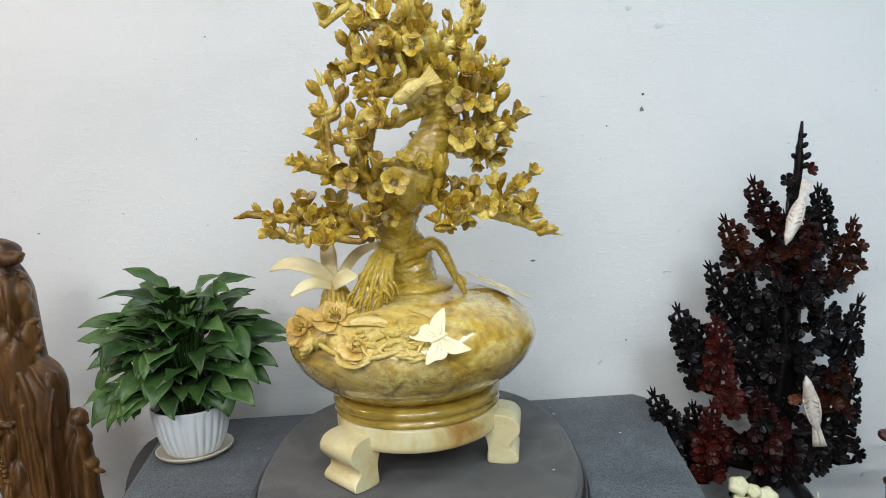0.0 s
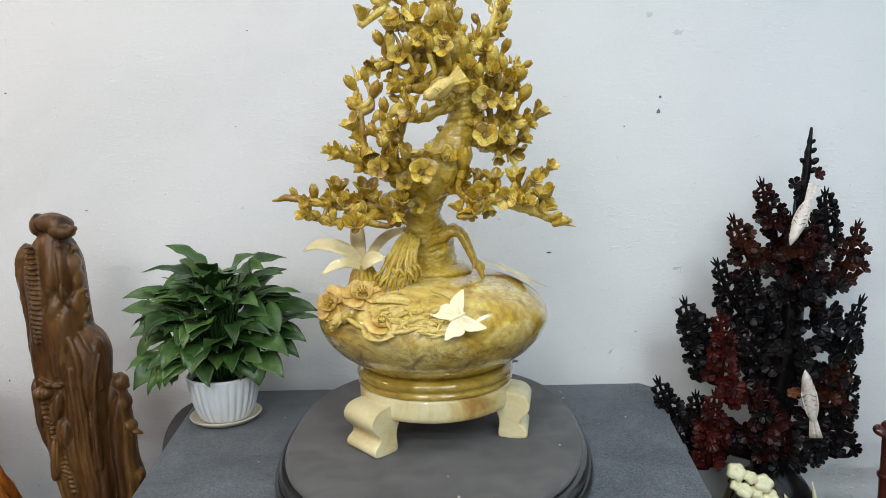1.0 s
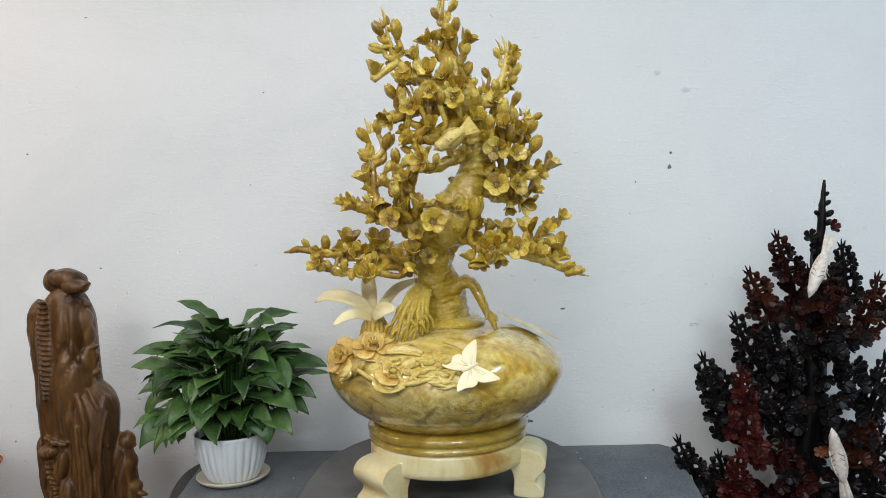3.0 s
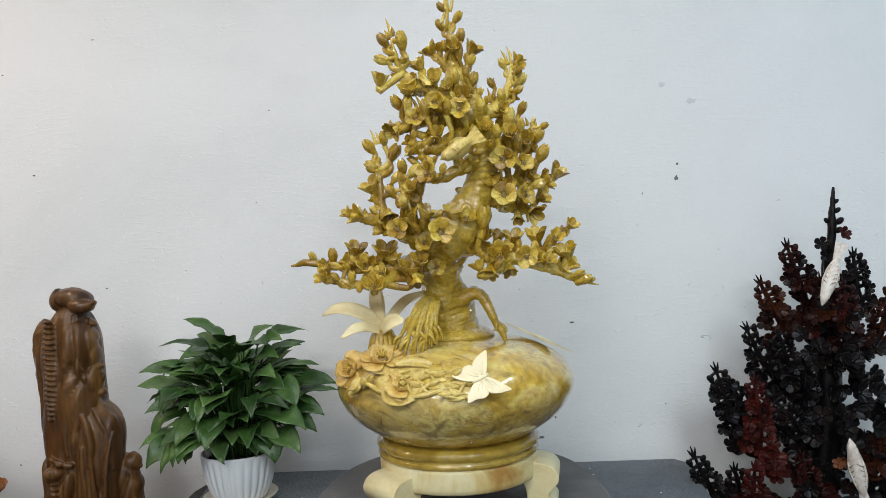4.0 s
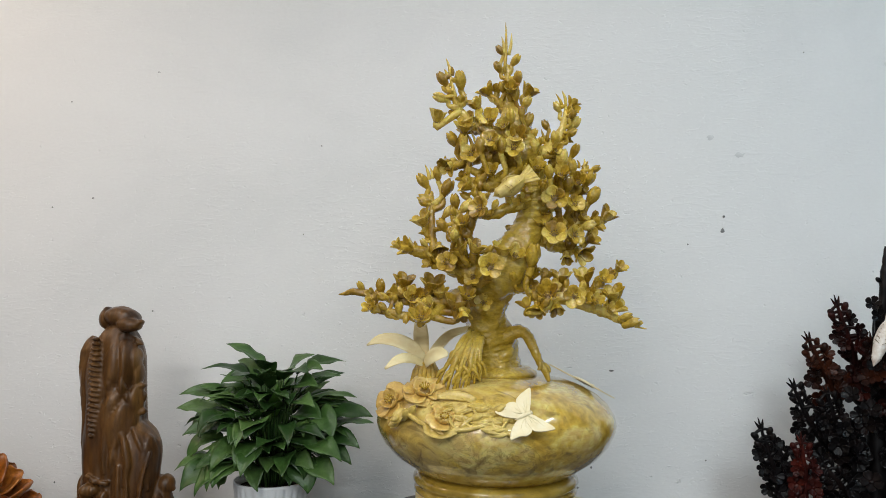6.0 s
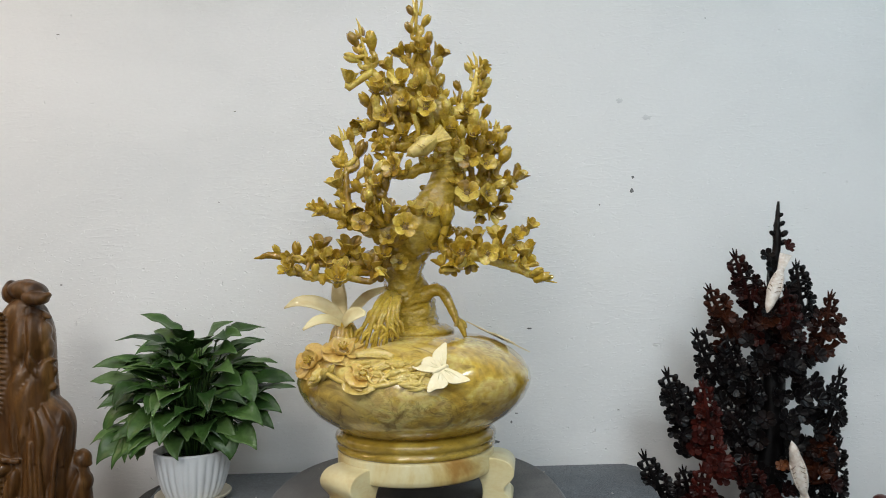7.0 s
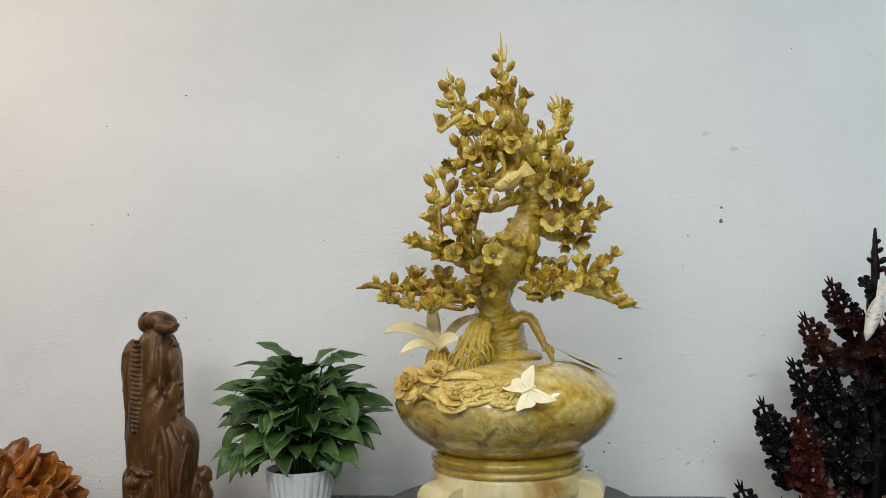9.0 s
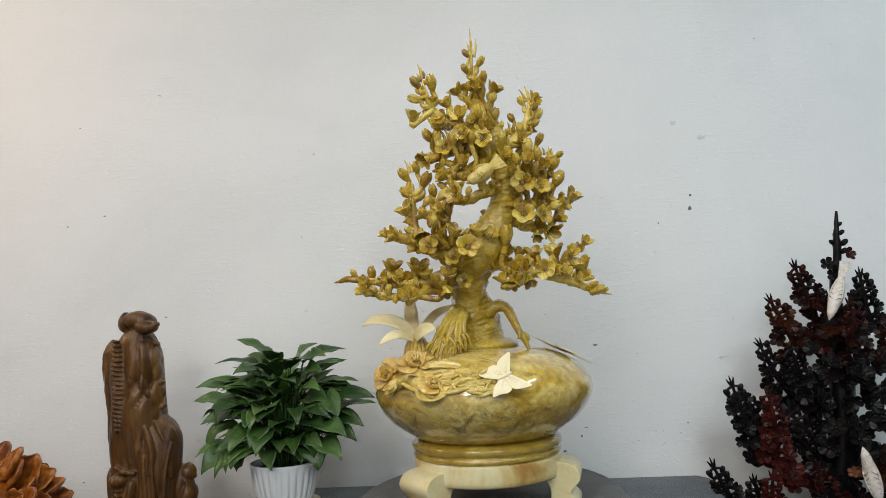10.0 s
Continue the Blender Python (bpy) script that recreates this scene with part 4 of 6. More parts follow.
bud(bonsai, (0.154, -0.47, 1.401), (1, -0.4, 0.3), 0.0151)
bud(bonsai, (0.07, -0.51, 1.474), (0, -1, 0.2), 0.0147)
bud(bonsai, (-0.007, -0.54, 1.538), (0, -0.35, 1), 0.0144)
bud(bonsai, (0.037, -0.5, 1.501), (0, -0.8, 0.6), 0.0137)
bud(bonsai, (0.012, -0.46, 1.397), (-1, -0.4, 0.3), 0.0105)
# spiky leaf tips
spine(bonsai, (-0.002, -0.485, 1.699), (-0.0, -0.485, 1.798))
spine(bonsai, (0.006, -0.485, 1.732), (0.011, -0.485, 1.775))
spine(bonsai, (-0.003, -0.485, 1.733), (-0.008, -0.485, 1.769))
spine(bonsai, (-0.103, -0.53, 1.678), (-0.112, -0.53, 1.712))
spine(bonsai, (-0.1, -0.53, 1.678), (-0.101, -0.53, 1.696))
spine(bonsai, (-0.11, -0.53, 1.676), (-0.115, -0.53, 1.691))
spine(bonsai, (0.118, -0.45, 1.641), (0.11, -0.45, 1.671))
spine(bonsai, (0.112, -0.45, 1.635), (0.098, -0.45, 1.665))
spine(bonsai, (0.125, -0.45, 1.635), (0.13, -0.45, 1.653))
spine(bonsai, (-0.145, -0.49, 1.488), (-0.154, -0.49, 1.518))
spine(bonsai, (-0.139, -0.49, 1.49), (-0.144, -0.49, 1.512))
spine(bonsai, (0.15, -0.43, 1.522), (0.162, -0.43, 1.534))
spine(bonsai, (0.144, -0.43, 1.52), (0.141, -0.43, 1.537))
spine(bonsai, (0.152, -0.43, 1.518), (0.155, -0.43, 1.539))
spine(bonsai, (0.08, -0.46, 1.567), (0.082, -0.46, 1.61))
spine(bonsai, (0.074, -0.46, 1.562), (0.069, -0.46, 1.592))
spine(bonsai, (-0.058, -0.53, 1.534), (-0.073, -0.53, 1.57))
spine(bonsai, (-0.047, -0.53, 1.527), (-0.066, -0.53, 1.575))
spine(bonsai, (0.131, -0.44, 1.509), (0.131, -0.44, 1.533))
spine(bonsai, (0.046, -0.49, 1.591), (0.052, -0.49, 1.615))

sprigs(bonsai, 34, 1.215, 1.31, 0.8, 0.0085, 0.0125, 0.020)
sprigs(bonsai, 105, open_=0.45, least=0.0072, most=0.0115, gap=0.018)

# roots that run down over the bowl: a net of rootlets on one side, a stout root on the other
random.seed(14)
for k in range(9):
    u = k / 8
    foot = Vector((-0.128 + 0.082 * u, -0.474 - 0.034 * math.sin(math.pi * min(1, 0.25 + 0.6 * u)), 1.106 - 0.016 * math.sin(math.pi * u) + random.uniform(-0.010, 0.006)))
    head = Vector((-0.066 + 0.022 * u, -0.446 - 0.014 * u, 1.196 - 0.010 * u))
    bow = random.uniform(-0.006, 0.006)
    rows = []
    for i, r in enumerate((0.0085, 0.0062, 0.0048, 0.0040, 0.0026)):
        f = i / 4
        p = head.lerp(foot, f) + Vector((bow * math.sin(math.pi * f), -0.024 * math.sin(math.pi * f), 0.012 * math.sin(math.pi * f)))
        rows.append((*p, r * random.uniform(0.9, 1.15)))
    part("root", tube(rows, 8, 5, 0.3, 110), TRUNK, bonsai)
    # rootlets fork off towards both sides
    for f, side in ((0.42, -1), (0.62, 1), (0.74, -1)):
        a = Vector(rows[int(f * 4)][:3]).lerp(Vector(rows[int(f * 4) + 1][:3]), f * 4 % 1)
        b = a + Vector((side * random.uniform(0.010, 0.017), -0.004, -random.uniform(0.016, 0.028)))
        part("root", tube([(*a, 0.0038), (*(a.lerp(b, 0.5) + Vector((side * 0.003, -0.003, 0.002))), 0.0030), (*b, 0.0014)], 7, 4, 0.25, 120), TRUNK, bonsai)
for rows in (
    [(-0.01, -0.41, 1.180, 0.016), (0.025, -0.42, 1.199, 0.013), (0.046, -0.43, 1.187, 0.0105), (0.062, -0.44, 1.152, 0.0085), (0.078, -0.448, 1.122, 0.0065), (0.084, -0.452, 1.106, 0.004)],
    [(0.064, -0.441, 1.150, 0.007), (0.067, -0.452, 1.138, 0.005), (0.064, -0.456, 1.128, 0.003)],
    [(0.070, -0.442, 1.140, 0.006), (0.083, -0.445, 1.132, 0.004), (0.086, -0.45, 1.124, 0.002)],
):
    part("root", tube(rows, 10, 6, 0.3, 90), TRUNK, bonsai)


# orchid-like leaves on a clump of moss
def blade(rows, thick=0.003, curl=0.25):
    """A broad leaf along rows of (x, y, z, half width)."""
    line = glide(rows, 5)
    n = len(line) - 1

    def top(u, v):
        i = min(int(u * n), n - 1)
        f = u * n - i
        p = line[i] * (1 - f) + line[i + 1] * f
        way = Vector((line[i + 1] - line[i])[:3]).normalized()
        side = way.cross(Vector((0, -1, 0.55))).normalized()
        up = side.cross(way)
        return Vector(p[:3]) + side * p[3] * v + up * curl * p[3] * v * v

    return sheet(top, thick, 14, 6)


for rows in (
    [(-0.150, -0.460, 1.138, 0.0060), (-0.172, -0.466, 1.163, 0.0125), (-0.203, -0.470, 1.179, 0.0140), (-0.238, -0.468, 1.182, 0.0105), (-0.266, -0.462, 1.170, 0.0012)],
    [(-0.152, -0.470, 1.136, 0.0060), (-0.176, -0.492, 1.148, 0.0100), (-0.198, -0.508, 1.146, 0.0095), (-0.220, -0.520, 1.131, 0.0020)],
    [(-0.150, -0.475, 1.136, 0.0070), (-0.138, -0.492, 1.150, 0.0135), (-0.121, -0.503, 1.158, 0.0140), (-0.104, -0.508, 1.158, 0.0040)],
    [(-0.148, -0.445, 1.138, 0.0070), (-0.134, -0.435, 1.162, 0.0100), (-0.108, -0.420, 1.190, 0.0100), (-0.070, -0.410, 1.204, 0.0050)],
    [(-0.156, -0.445, 1.135, 0.0100), (-0.162, -0.430, 1.165, 0.0140), (-0.166, -0.415, 1.190, 0.0150), (-0.169, -0.405, 1.216, 0.0112)],
):
    part("orchid_leaf", blade(rows), CREAM, bonsai, "pale smooth strap leaf")
clump = bmesh.new()
for k in range(16):
    a = k * 0.39
    merge(clump, tube([(-0.15 + 0.009 * math.cos(a), -0.46 + 0.008 * math.sin(a), 1.142, 0.005), (-0.15 + 0.021 * math.cos(a), -0.462 + 0.020 * math.sin(a), 1.122, 0.005), (-0.15 + 0.030 * math.cos(a), -0.464 + 0.030 * math.sin(a), 1.085, 0.005)], 6, 3, 0.2))
part("leaf_clump", clump, GOLD, bonsai)


# carved birds
def bird(length, plump=0.11, fan=0.06):
    """A small bird along +X (beak forward): body, head, folded wings and fanned tail in one carved mesh."""
    s, f = length, plump / 0.135
    bm = tube([(0.50 * s, 0, 0.03 * s, 0.004 * s), (0.45 * s, 0, 0.03 * s, 0.03 * s), (0.38 * s, 0, 0.035 * s, 0.078 * s * f), (0.30 * s, 0, 0.025 * s, 0.092 * s * f), (0.12 * s, 0, 0.0, 0.132 * s * f), (-0.02 * s, 0, -0.005 * s, 0.128 * s * f), (-0.14 * s, 0, 0.0, 0.10 * s * f), (-0.26 * s, 0, 0.008 * s, 0.030 * s + 0.8 * max(0, plump - 0.12) * s)], 36, 9)
    for v in bm.verts:
        a = math.atan2(v.co.z, v.co.y)
        k = 1 + (0.030 * math.sin(15 * a) + 0.016 * math.sin(40 * v.co.x / s + 3 * a)) * (v.co.x < 0.22 * s)
        v.co.y *= k
        v.co.z *= k
    for side in (-1, 1):
        def wing(u, v, side=side):
            w = 0.07 * s * f * math.sin(math.pi * min(1, 0.15 + 0.8 * u)) ** 0.7
            return (0.18 * s - 0.40 * s * u, side * f * (0.112 * s - 0.075 * s * u + 0.03 * s * math.sin(3 * u)), 0.05 * s * f + v * w - 0.02 * s * u)
        merge(bm, sheet(wing, 0.022 * s, 8, 5))
    for k in range(-2, 3):
        def feather(u, v, k=k):
            return (-0.18 * s - 0.33 * s * u, k * fan * 0.5 * s * (0.4 + 0.6 * u) + v * (0.010 + 0.12 * fan + 0.13 * fan * u) * s, 0.012 * s + 0.004 * (k % 2) * s)
        merge(bm, sheet(feather, 0.012 * s, 5, 3))
    return bm


def place_bird(parent, beak, tail, plump, fan, material, label, roll):
    a, b = Vector(beak), Vector(tail)
    x = (a - b).normalized()
    z = (Vector(roll) - x * Vector(roll).dot(x)).normalized()
    m = Matrix((x, z.cross(x), z)).transposed().to_4x4()
    m.translation = a.lerp(b, 0.5)
    return part("bird", bird((a - b).length, plump, fan), material, parent, label, m=m)


def bird_marks(ob, s, f, material):
    """Dark raised strips that paint the shade of wing grooves, and the eyes."""
    for side in (-1, 1):
        for k in range(5):
            x = 0.16 * s - 0.066 * s * k
            part("feather_groove", tube([(x + 0.02 * s, side * 0.022 * s * f, (0.138 - 0.012 * k) * s * f, 0.002 * s), (x - 0.03 * s, side * (0.100 - 0.010 * k) * s * f, (0.112 - 0.008 * k) * s * f, 0.0066 * s), (x - 0.02 * s, side * (0.138 - 0.012 * k) * s * f, 0.035 * s * f, 0.002 * s)], 5, 3), material, ob, m=WORLD[ob])
        part("eye", egg((0.385 * s, side * 0.064 * s * f, 0.07 * s * f), (0.014 * s,) * 3, u=8, v=6), material, ob, m=WORLD[ob])


perched = place_bird(bonsai, (-0.022, -0.550, 1.444), (0.052, -0.548, 1.490), 0.190, 0.20, LIGHT_GOLD, "pale golden carved bird perched on a bough", (-0.35, -0.85, 0.4))
bird_marks(perched, 0.0872, 0.190 / 0.135, GOLD_DARK)


# butterflies
def plate(outline, thick, lift):
    """A thin wing over an outline in x and y; lift curves it upwards away from the body."""
    line = [tuple(p) for p in glide(list(outline) + [outline[0]], 4)][:-1]
    bm = bmesh.new()
    up = [bm.verts.new((x, y, lift * y * y / 0.07 + thick)) for x, y in line]
    low = [bm.verts.new((x, y, lift * y * y / 0.07)) for x, y in line]
    cx, cy = sum(p[0] for p in line) / len(line), sum(p[1] for p in line) / len(line)
    a, b = bm.verts.new((cx, cy, lift * cy * cy / 0.07 + thick * 1.3)), bm.verts.new((cx, cy, lift * cy * cy / 0.07))
    for k in range(len(line)):
        n = (k + 1) % len(line)
        bm.faces.new((a, up[k], up[n]))
        bm.faces.new((b, low[n], low[k]))
        bm.faces.new((up[k], low[k], low[n], up[n]))
    bmesh.ops.recalc_face_normals(bm, faces=bm.faces)
    return bm


def butterfly(place, x_axis, normal, size, lift, label):
    """A flat butterfly with four wings; x_axis is the way its head points."""
    z = Vector(normal).normalized()
    x = Vector(x_axis)
    x = (x - z * x.dot(z)).normalized()
    m = Matrix((x, z.cross(x), z)).transposed().to_4x4()
    m.translation = Vector(place)
    s = size
    body = part("butterfly", tube([(0.34 * s, 0, 0.004, 0.0022), (0.29 * s, 0, 0.004, 0.0042), (0.22 * s, 0, 0.004, 0.0030), (0.05 * s, 0, 0.004, 0.0040), (-0.2 * s, 0, 0.004, 0.0028), (-0.42 * s, 0, 0.003, 0.001)], 8, 3), IVORY, bonsai, label, m=m)
    fore = [(0.22, 0.0), (0.46, 0.36), (0.66, 0.70), (0.80, 1.04), (0.50, 1.00), (0.20, 0.90), (-0.02, 0.72), (-0.06, 0.30), (-0.02, 0.0)]
    hind = [(0.04, 0.0), (0.04, 0.40), (-0.08, 0.74), (-0.34, 0.82), (-0.60, 0.72), (-0.98, 0.70), (-0.84, 0.42), (-0.55, 0.16), (-0.24, 0.0)]
    for side in (1, -1):
        for outline, k in ((fore, 0.0012), (hind, 0.0)):
            wing = part("wing", plate([(px * s, side * py * s) for px, py in outline], 0.0022, lift), IVORY, body, m=m @ pose(0, 0, 0.001 + k))
            wing.data.shade_flat()
            for vein in ((0.45, 0.75), (0.25, 0.62), (0.1, 0.42)) if outline is fore else ((-0.2, 0.5), (-0.4, 0.45)):
                part("vein", tube([(0.08 * s, side * 0.05 * s, lift * 0.0 + 0.0028, 0.0004), (vein[0] * s * 0.6 + 0.03 * s, side * vein[1] * 0.5 * s, lift * (vein[1] * 0.5 * s) ** 2 / 0.07 + 0.003, 0.0006), (vein[0] * s, side * vein[1] * s, lift * (vein[1] * s) ** 2 / 0.07 + 0.0026, 0.0003)], 4, 2), CREAM, wing, m=m @ pose(0, 0, 0.001 + k))
    return body


butterfly((0.034, -0.598, 1.062), (0.84, 0.03, 0.53), (-0.02, -0.78, 0.62), 0.042, -0.002, "cream carved butterfly resting on the bowl")
butterfly((0.160, -0.335, 1.092), (0.75, -0.35, -0.3), (0.45, 0.05, 0.88), 0.068, 0.006, "cream carved butterfly poised on the shoulder of the bowl")


# roses and sprays in relief on the bowl
def rose(place, way, size, name="relief_flower"):
    bm = egg((0, 0, 0), (0.32 * size, 0.32 * size, 0.25 * size), u=10, v=7)
    rose_ = part(name, bm, GOLD_DARK, bonsai, m=aim(place, way))
    for k in range(8):
        inner = 0.52 if k > 4 else 1.0

        def top(u, v):
            w = size * inner * 0.86 * (math.sqrt(max(0.03, 1 - ((u - 0.5) / 0.508) ** 2)) if u > 0.5 else 0.36 + 0.64 * math.sin(math.pi * u))
            return (size * (0.06 + 1.02 * inner * u), w * v, size * ((0.20 * u - 0.24 * u ** 3 if k < 5 else 0.40 * u * u) + 0.16 * v * v - 0.05 + 0.05 * math.sin(4 * v + k) * u))
        leaf = part("petal", sheet(top, 0.0034, 12, 9), PEACH, rose_, m=WORLD[rose_] @ pose(0, 0, 0, 0, 0, (72 if k < 5 else 120) * k + random.uniform(-8, 8)) @ pose(0, 0, 0.002 * (k % 2), 0, random.uniform(-10, 4), 0))
    for k in range(9):
        a = k * 0.7
        part("stamen", tube([(0, 0, size * 0.1, 0.0012), (size * 0.18 * math.cos(a), size * 0.18 * math.sin(a), size * 0.42, 0.001), (size * 0.25 * math.cos(a), size * 0.25 * math.sin(a), size * 0.5, 0.002)], 5, 2), GOLD, rose_, m=WORLD[rose_])


PALEBUD = mesh_of("relief_bud", bud_shape(), LIGHT_GOLD)
rose((-0.210, -0.476, 1.066), (-0.55, -0.74, 0.48), 0.034)
rose((-0.146, -0.512, 1.088), (0.02, -0.55, 0.85), 0.037)
rose((-0.104, -0.578, 1.048), (0.10, -0.60, 0.80), 0.030)
for x, y, z, way, r in ((-0.190, -0.540, 1.046, (-0.6, -0.6, -0.3), 0.012), (-0.176, -0.548, 1.052, (0.2, -0.5, 0.7), 0.011), (-0.196, -0.532, 1.036, (-0.7, -0.5, -0.4), 0.010), (-0.165, -0.553, 1.060, (0.4, -0.6, 0.7), 0.010), (-0.050, -0.592, 1.056, (1, -0.3, 0.3), 0.011), (-0.012, -0.586, 1.068, (0.9, -0.4, 0.5), 0.012), (-0.030, -0.594, 1.052, (0.8, -0.5, 0.1), 0.009)):
    part("relief_bud", PALEBUD, None, bonsai, m=aim((x, y, z), way, r))
for rows in (
    [(-0.18, -0.545, 1.06, 0.004), (-0.15, -0.570, 1.045, 0.005), (-0.11, -0.592, 1.035, 0.005), (-0.07, -0.601, 1.038, 0.005), (-0.035, -0.600, 1.046, 0.005), (0.0, -0.592, 1.060, 0.004)],
    [(-0.075, -0.598, 1.040, 0.005), (-0.055, -0.594, 1.056, 0.004), (-0.03, -0.592, 1.062, 0.004), (-0.012, -0.590, 1.050, 0.004)],
    [(-0.125, -0.58, 1.040, 0.005), (-0.118, -0.582, 1.052, 0.006), (-0.10, -0.582, 1.058, 0.005)],
    [(-0.015, -0.590, 1.048, 0.004), (0.005, -0.590, 1.052, 0.004), (0.012, -0.582, 1.066, 0.004), (0.0, -0.576, 1.076, 0.003), (-0.015, -0.576, 1.072, 0.003)],
):
    part("relief_stem", tube(rows, 8, 5, 0.25, 90), LIGHT_GOLD, bonsai)
for rows in (
    [(-0.118, -0.575, 1.045, 0.004), (-0.130, -0.590, 1.036, 0.011), (-0.105, -0.602, 1.030, 0.010), (-0.080, -0.606, 1.034, 0.003)],
    [(-0.09, -0.575, 1.065, 0.004), (-0.065, -0.572, 1.070, 0.008), (-0.045, -0.572, 1.070, 0.008), (-0.028, -0.572, 1.070, 0.003)],
    [(-0.185, -0.535, 1.062, 0.003), (-0.190, -0.545, 1.050, 0.010), (-0.196, -0.545, 1.036, 0.003)],
    [(-0.120, -0.548, 1.085, 0.004), (-0.095, -0.548, 1.088, 0.008), (-0.070, -0.552, 1.086, 0.008), (-0.050, -0.556, 1.083, 0.003)],
):
    part("relief_leaf", blade(rows, 0.004, 0.35), LIGHT_GOLD, bonsai)



def on_bowl(x, z, out=0.0):
    """A point on the front of the bowl's shoulder at x and z."""
    shoulder = [(1.020, 0.2384), (1.038, 0.2340), (1.058, 0.2213), (1.076, 0.1999), (1.090, 0.1735), (1.101, 0.1450)]
    r = shoulder[-1][1]
    for (z0, r0), (z1, r1) in zip(shoulder, shoulder[1:]):
        if z0 <= z <= z1:
            r = r0 + (r1 - r0) * (z - z0) / (z1 - z0)
    y = AY - math.sqrt(max(0.0, r * r - (x - AX) ** 2))
    n = Vector((x - AX, y - AY, 0.16)).normalized()
    return Vector((x, y, z)) + n * out, n


# low relief of small leaves, pods and curling stems on the shoulder
random.seed(31)
for k in range(46):
    u = random.random()
    x, z = -0.118 + 0.128 * u, 1.044 + 0.010 * math.sin(5 * u) + random.uniform(-0.006, 0.028)
    p, n = on_bowl(x, z, 0.002)
    turn = random.uniform(-0.8, 0.8)
    way = Vector((math.cos(turn), -0.1, math.sin(turn) * 0.5)).normalized()
    m = aim(p, way, 1.0, random.uniform(0, 6)) @ Matrix.Diagonal((random.uniform(0.004, 0.009), random.uniform(0.004, 0.009), random.uniform(0.008, 0.013), 1))
    part("relief_leaf", PALEBUD, None, bonsai, m=m)
for k in range(4):
    x0, z0 = -0.112 + 0.030 * k, 1.040 + 0.005 * (k % 3)
    rows = []
    for i in range(6):
        a = i * 0.9 + k
        p, n = on_bowl(x0 + 0.006 * i, z0 + 0.010 * math.sin(a) + 0.006, 0.004)
        rows.append((*p, 0.0030))
    part("relief_stem", tube(rows, 7, 4, 0.25, 90), LIGHT_GOLD, bonsai)

# ---- peace lily in a white pot ----
LX, LY = -0.511, -0.258
lily = thing("potted_peace_lily", (LX, LY, TOP), "lush green peace lily in a fluted white pot on a saucer", "plant")
part("saucer", lathe([(0.055, 0.0), (0.066, 0.002), (0.078, 0.010), (0.081, 0.015), (0.079, 0.017), (0.075, 0.013), (0.062, 0.006), (0.0, 0.005)], 64, (LX, LY, TOP)), BEIGE, lily, "cream glazed saucer")
part("pot", lathe([(0.0, 0.0065), (0.052, 0.0065), (0.058, 0.012), (0.068, 0.033), (0.076, 0.060), (0.081, 0.087), (0.0830, 0.107), (0.0830, 0.111), (0.080, 0.112), (0.078, 0.108), (0.074, 0.092), (0.0, 0.090)], 168, (LX, LY, TOP), flute=(28, 0.0048, 0.010, 0.102)), CERAMIC, lily, "white fluted ceramic pot")
part("soil", lathe([(0.076, 0.090), (0.072, 0.096), (0.03, 0.100), (0.0, 0.101)], 40, (LX, LY, TOP)), SOIL, lily)


def lily_leaf(az, reach, rise, blade_len, droop, half, root=0.02, bend=0.0):
    """A leaf on its stem: az its compass angle, reach and rise where the blade begins, droop how far it arches over."""
    ca, sa = math.cos(az), math.sin(az)
    o = Vector((LX + root * ca, LY + root * sa, TOP + 0.096))
    j = Vector((LX + reach * ca, LY + reach * sa, TOP + 0.096 + rise))
    mid = o.lerp(j, 0.5) + Vector((0, 0, 0.16 * rise + 0.012))
    bm = tube([(*o, 0.0022), (*mid, 0.0019), (*j, 0.0016)], 5, 4)
    start = math.atan2(rise, max(reach - root, 0.01)) * 0.52
    flat = Vector((-sa, ca, 0))
    twist = -ca * (0.55 + 0.35 * math.sin(37 * az + 90 * reach))

    def top(u, v):
        n = 10
        p = Vector(j)
        k = int(u * n)
        for i in range(k + 1):
            d = (u * n - k) if i == k else 1.0
            a = start - droop * ((i + 0.5) / n)
            p += Vector((ca * math.cos(a), sa * math.cos(a), math.sin(a))) * (blade_len / n * d)
        w = half * (math.sin(math.pi * u ** 0.76) ** (0.9 if u < 0.45 else 1.15) if 0 < u < 1 else 0.0) + 0.0006
        a = start - droop * u
        lift = Vector((-ca * math.sin(a), -sa * math.sin(a), math.cos(a)))
        turn = twist * min(1, 0.3 + 1.2 * u)
        side, up = flat * math.cos(turn) - lift * math.sin(turn), lift * math.cos(turn) + flat * math.sin(turn)
        wave = 0.16 * math.sin(9 * u + az * 5) * v + 0.10 * math.sin(17 * u + az * 11) * abs(v)
        return p + side * (w * v + bend * u * u) + up * w * (0.24 * abs(v) + wave)

    merge(bm, sheet(top, 0.0009, 12, 7))
    return bm


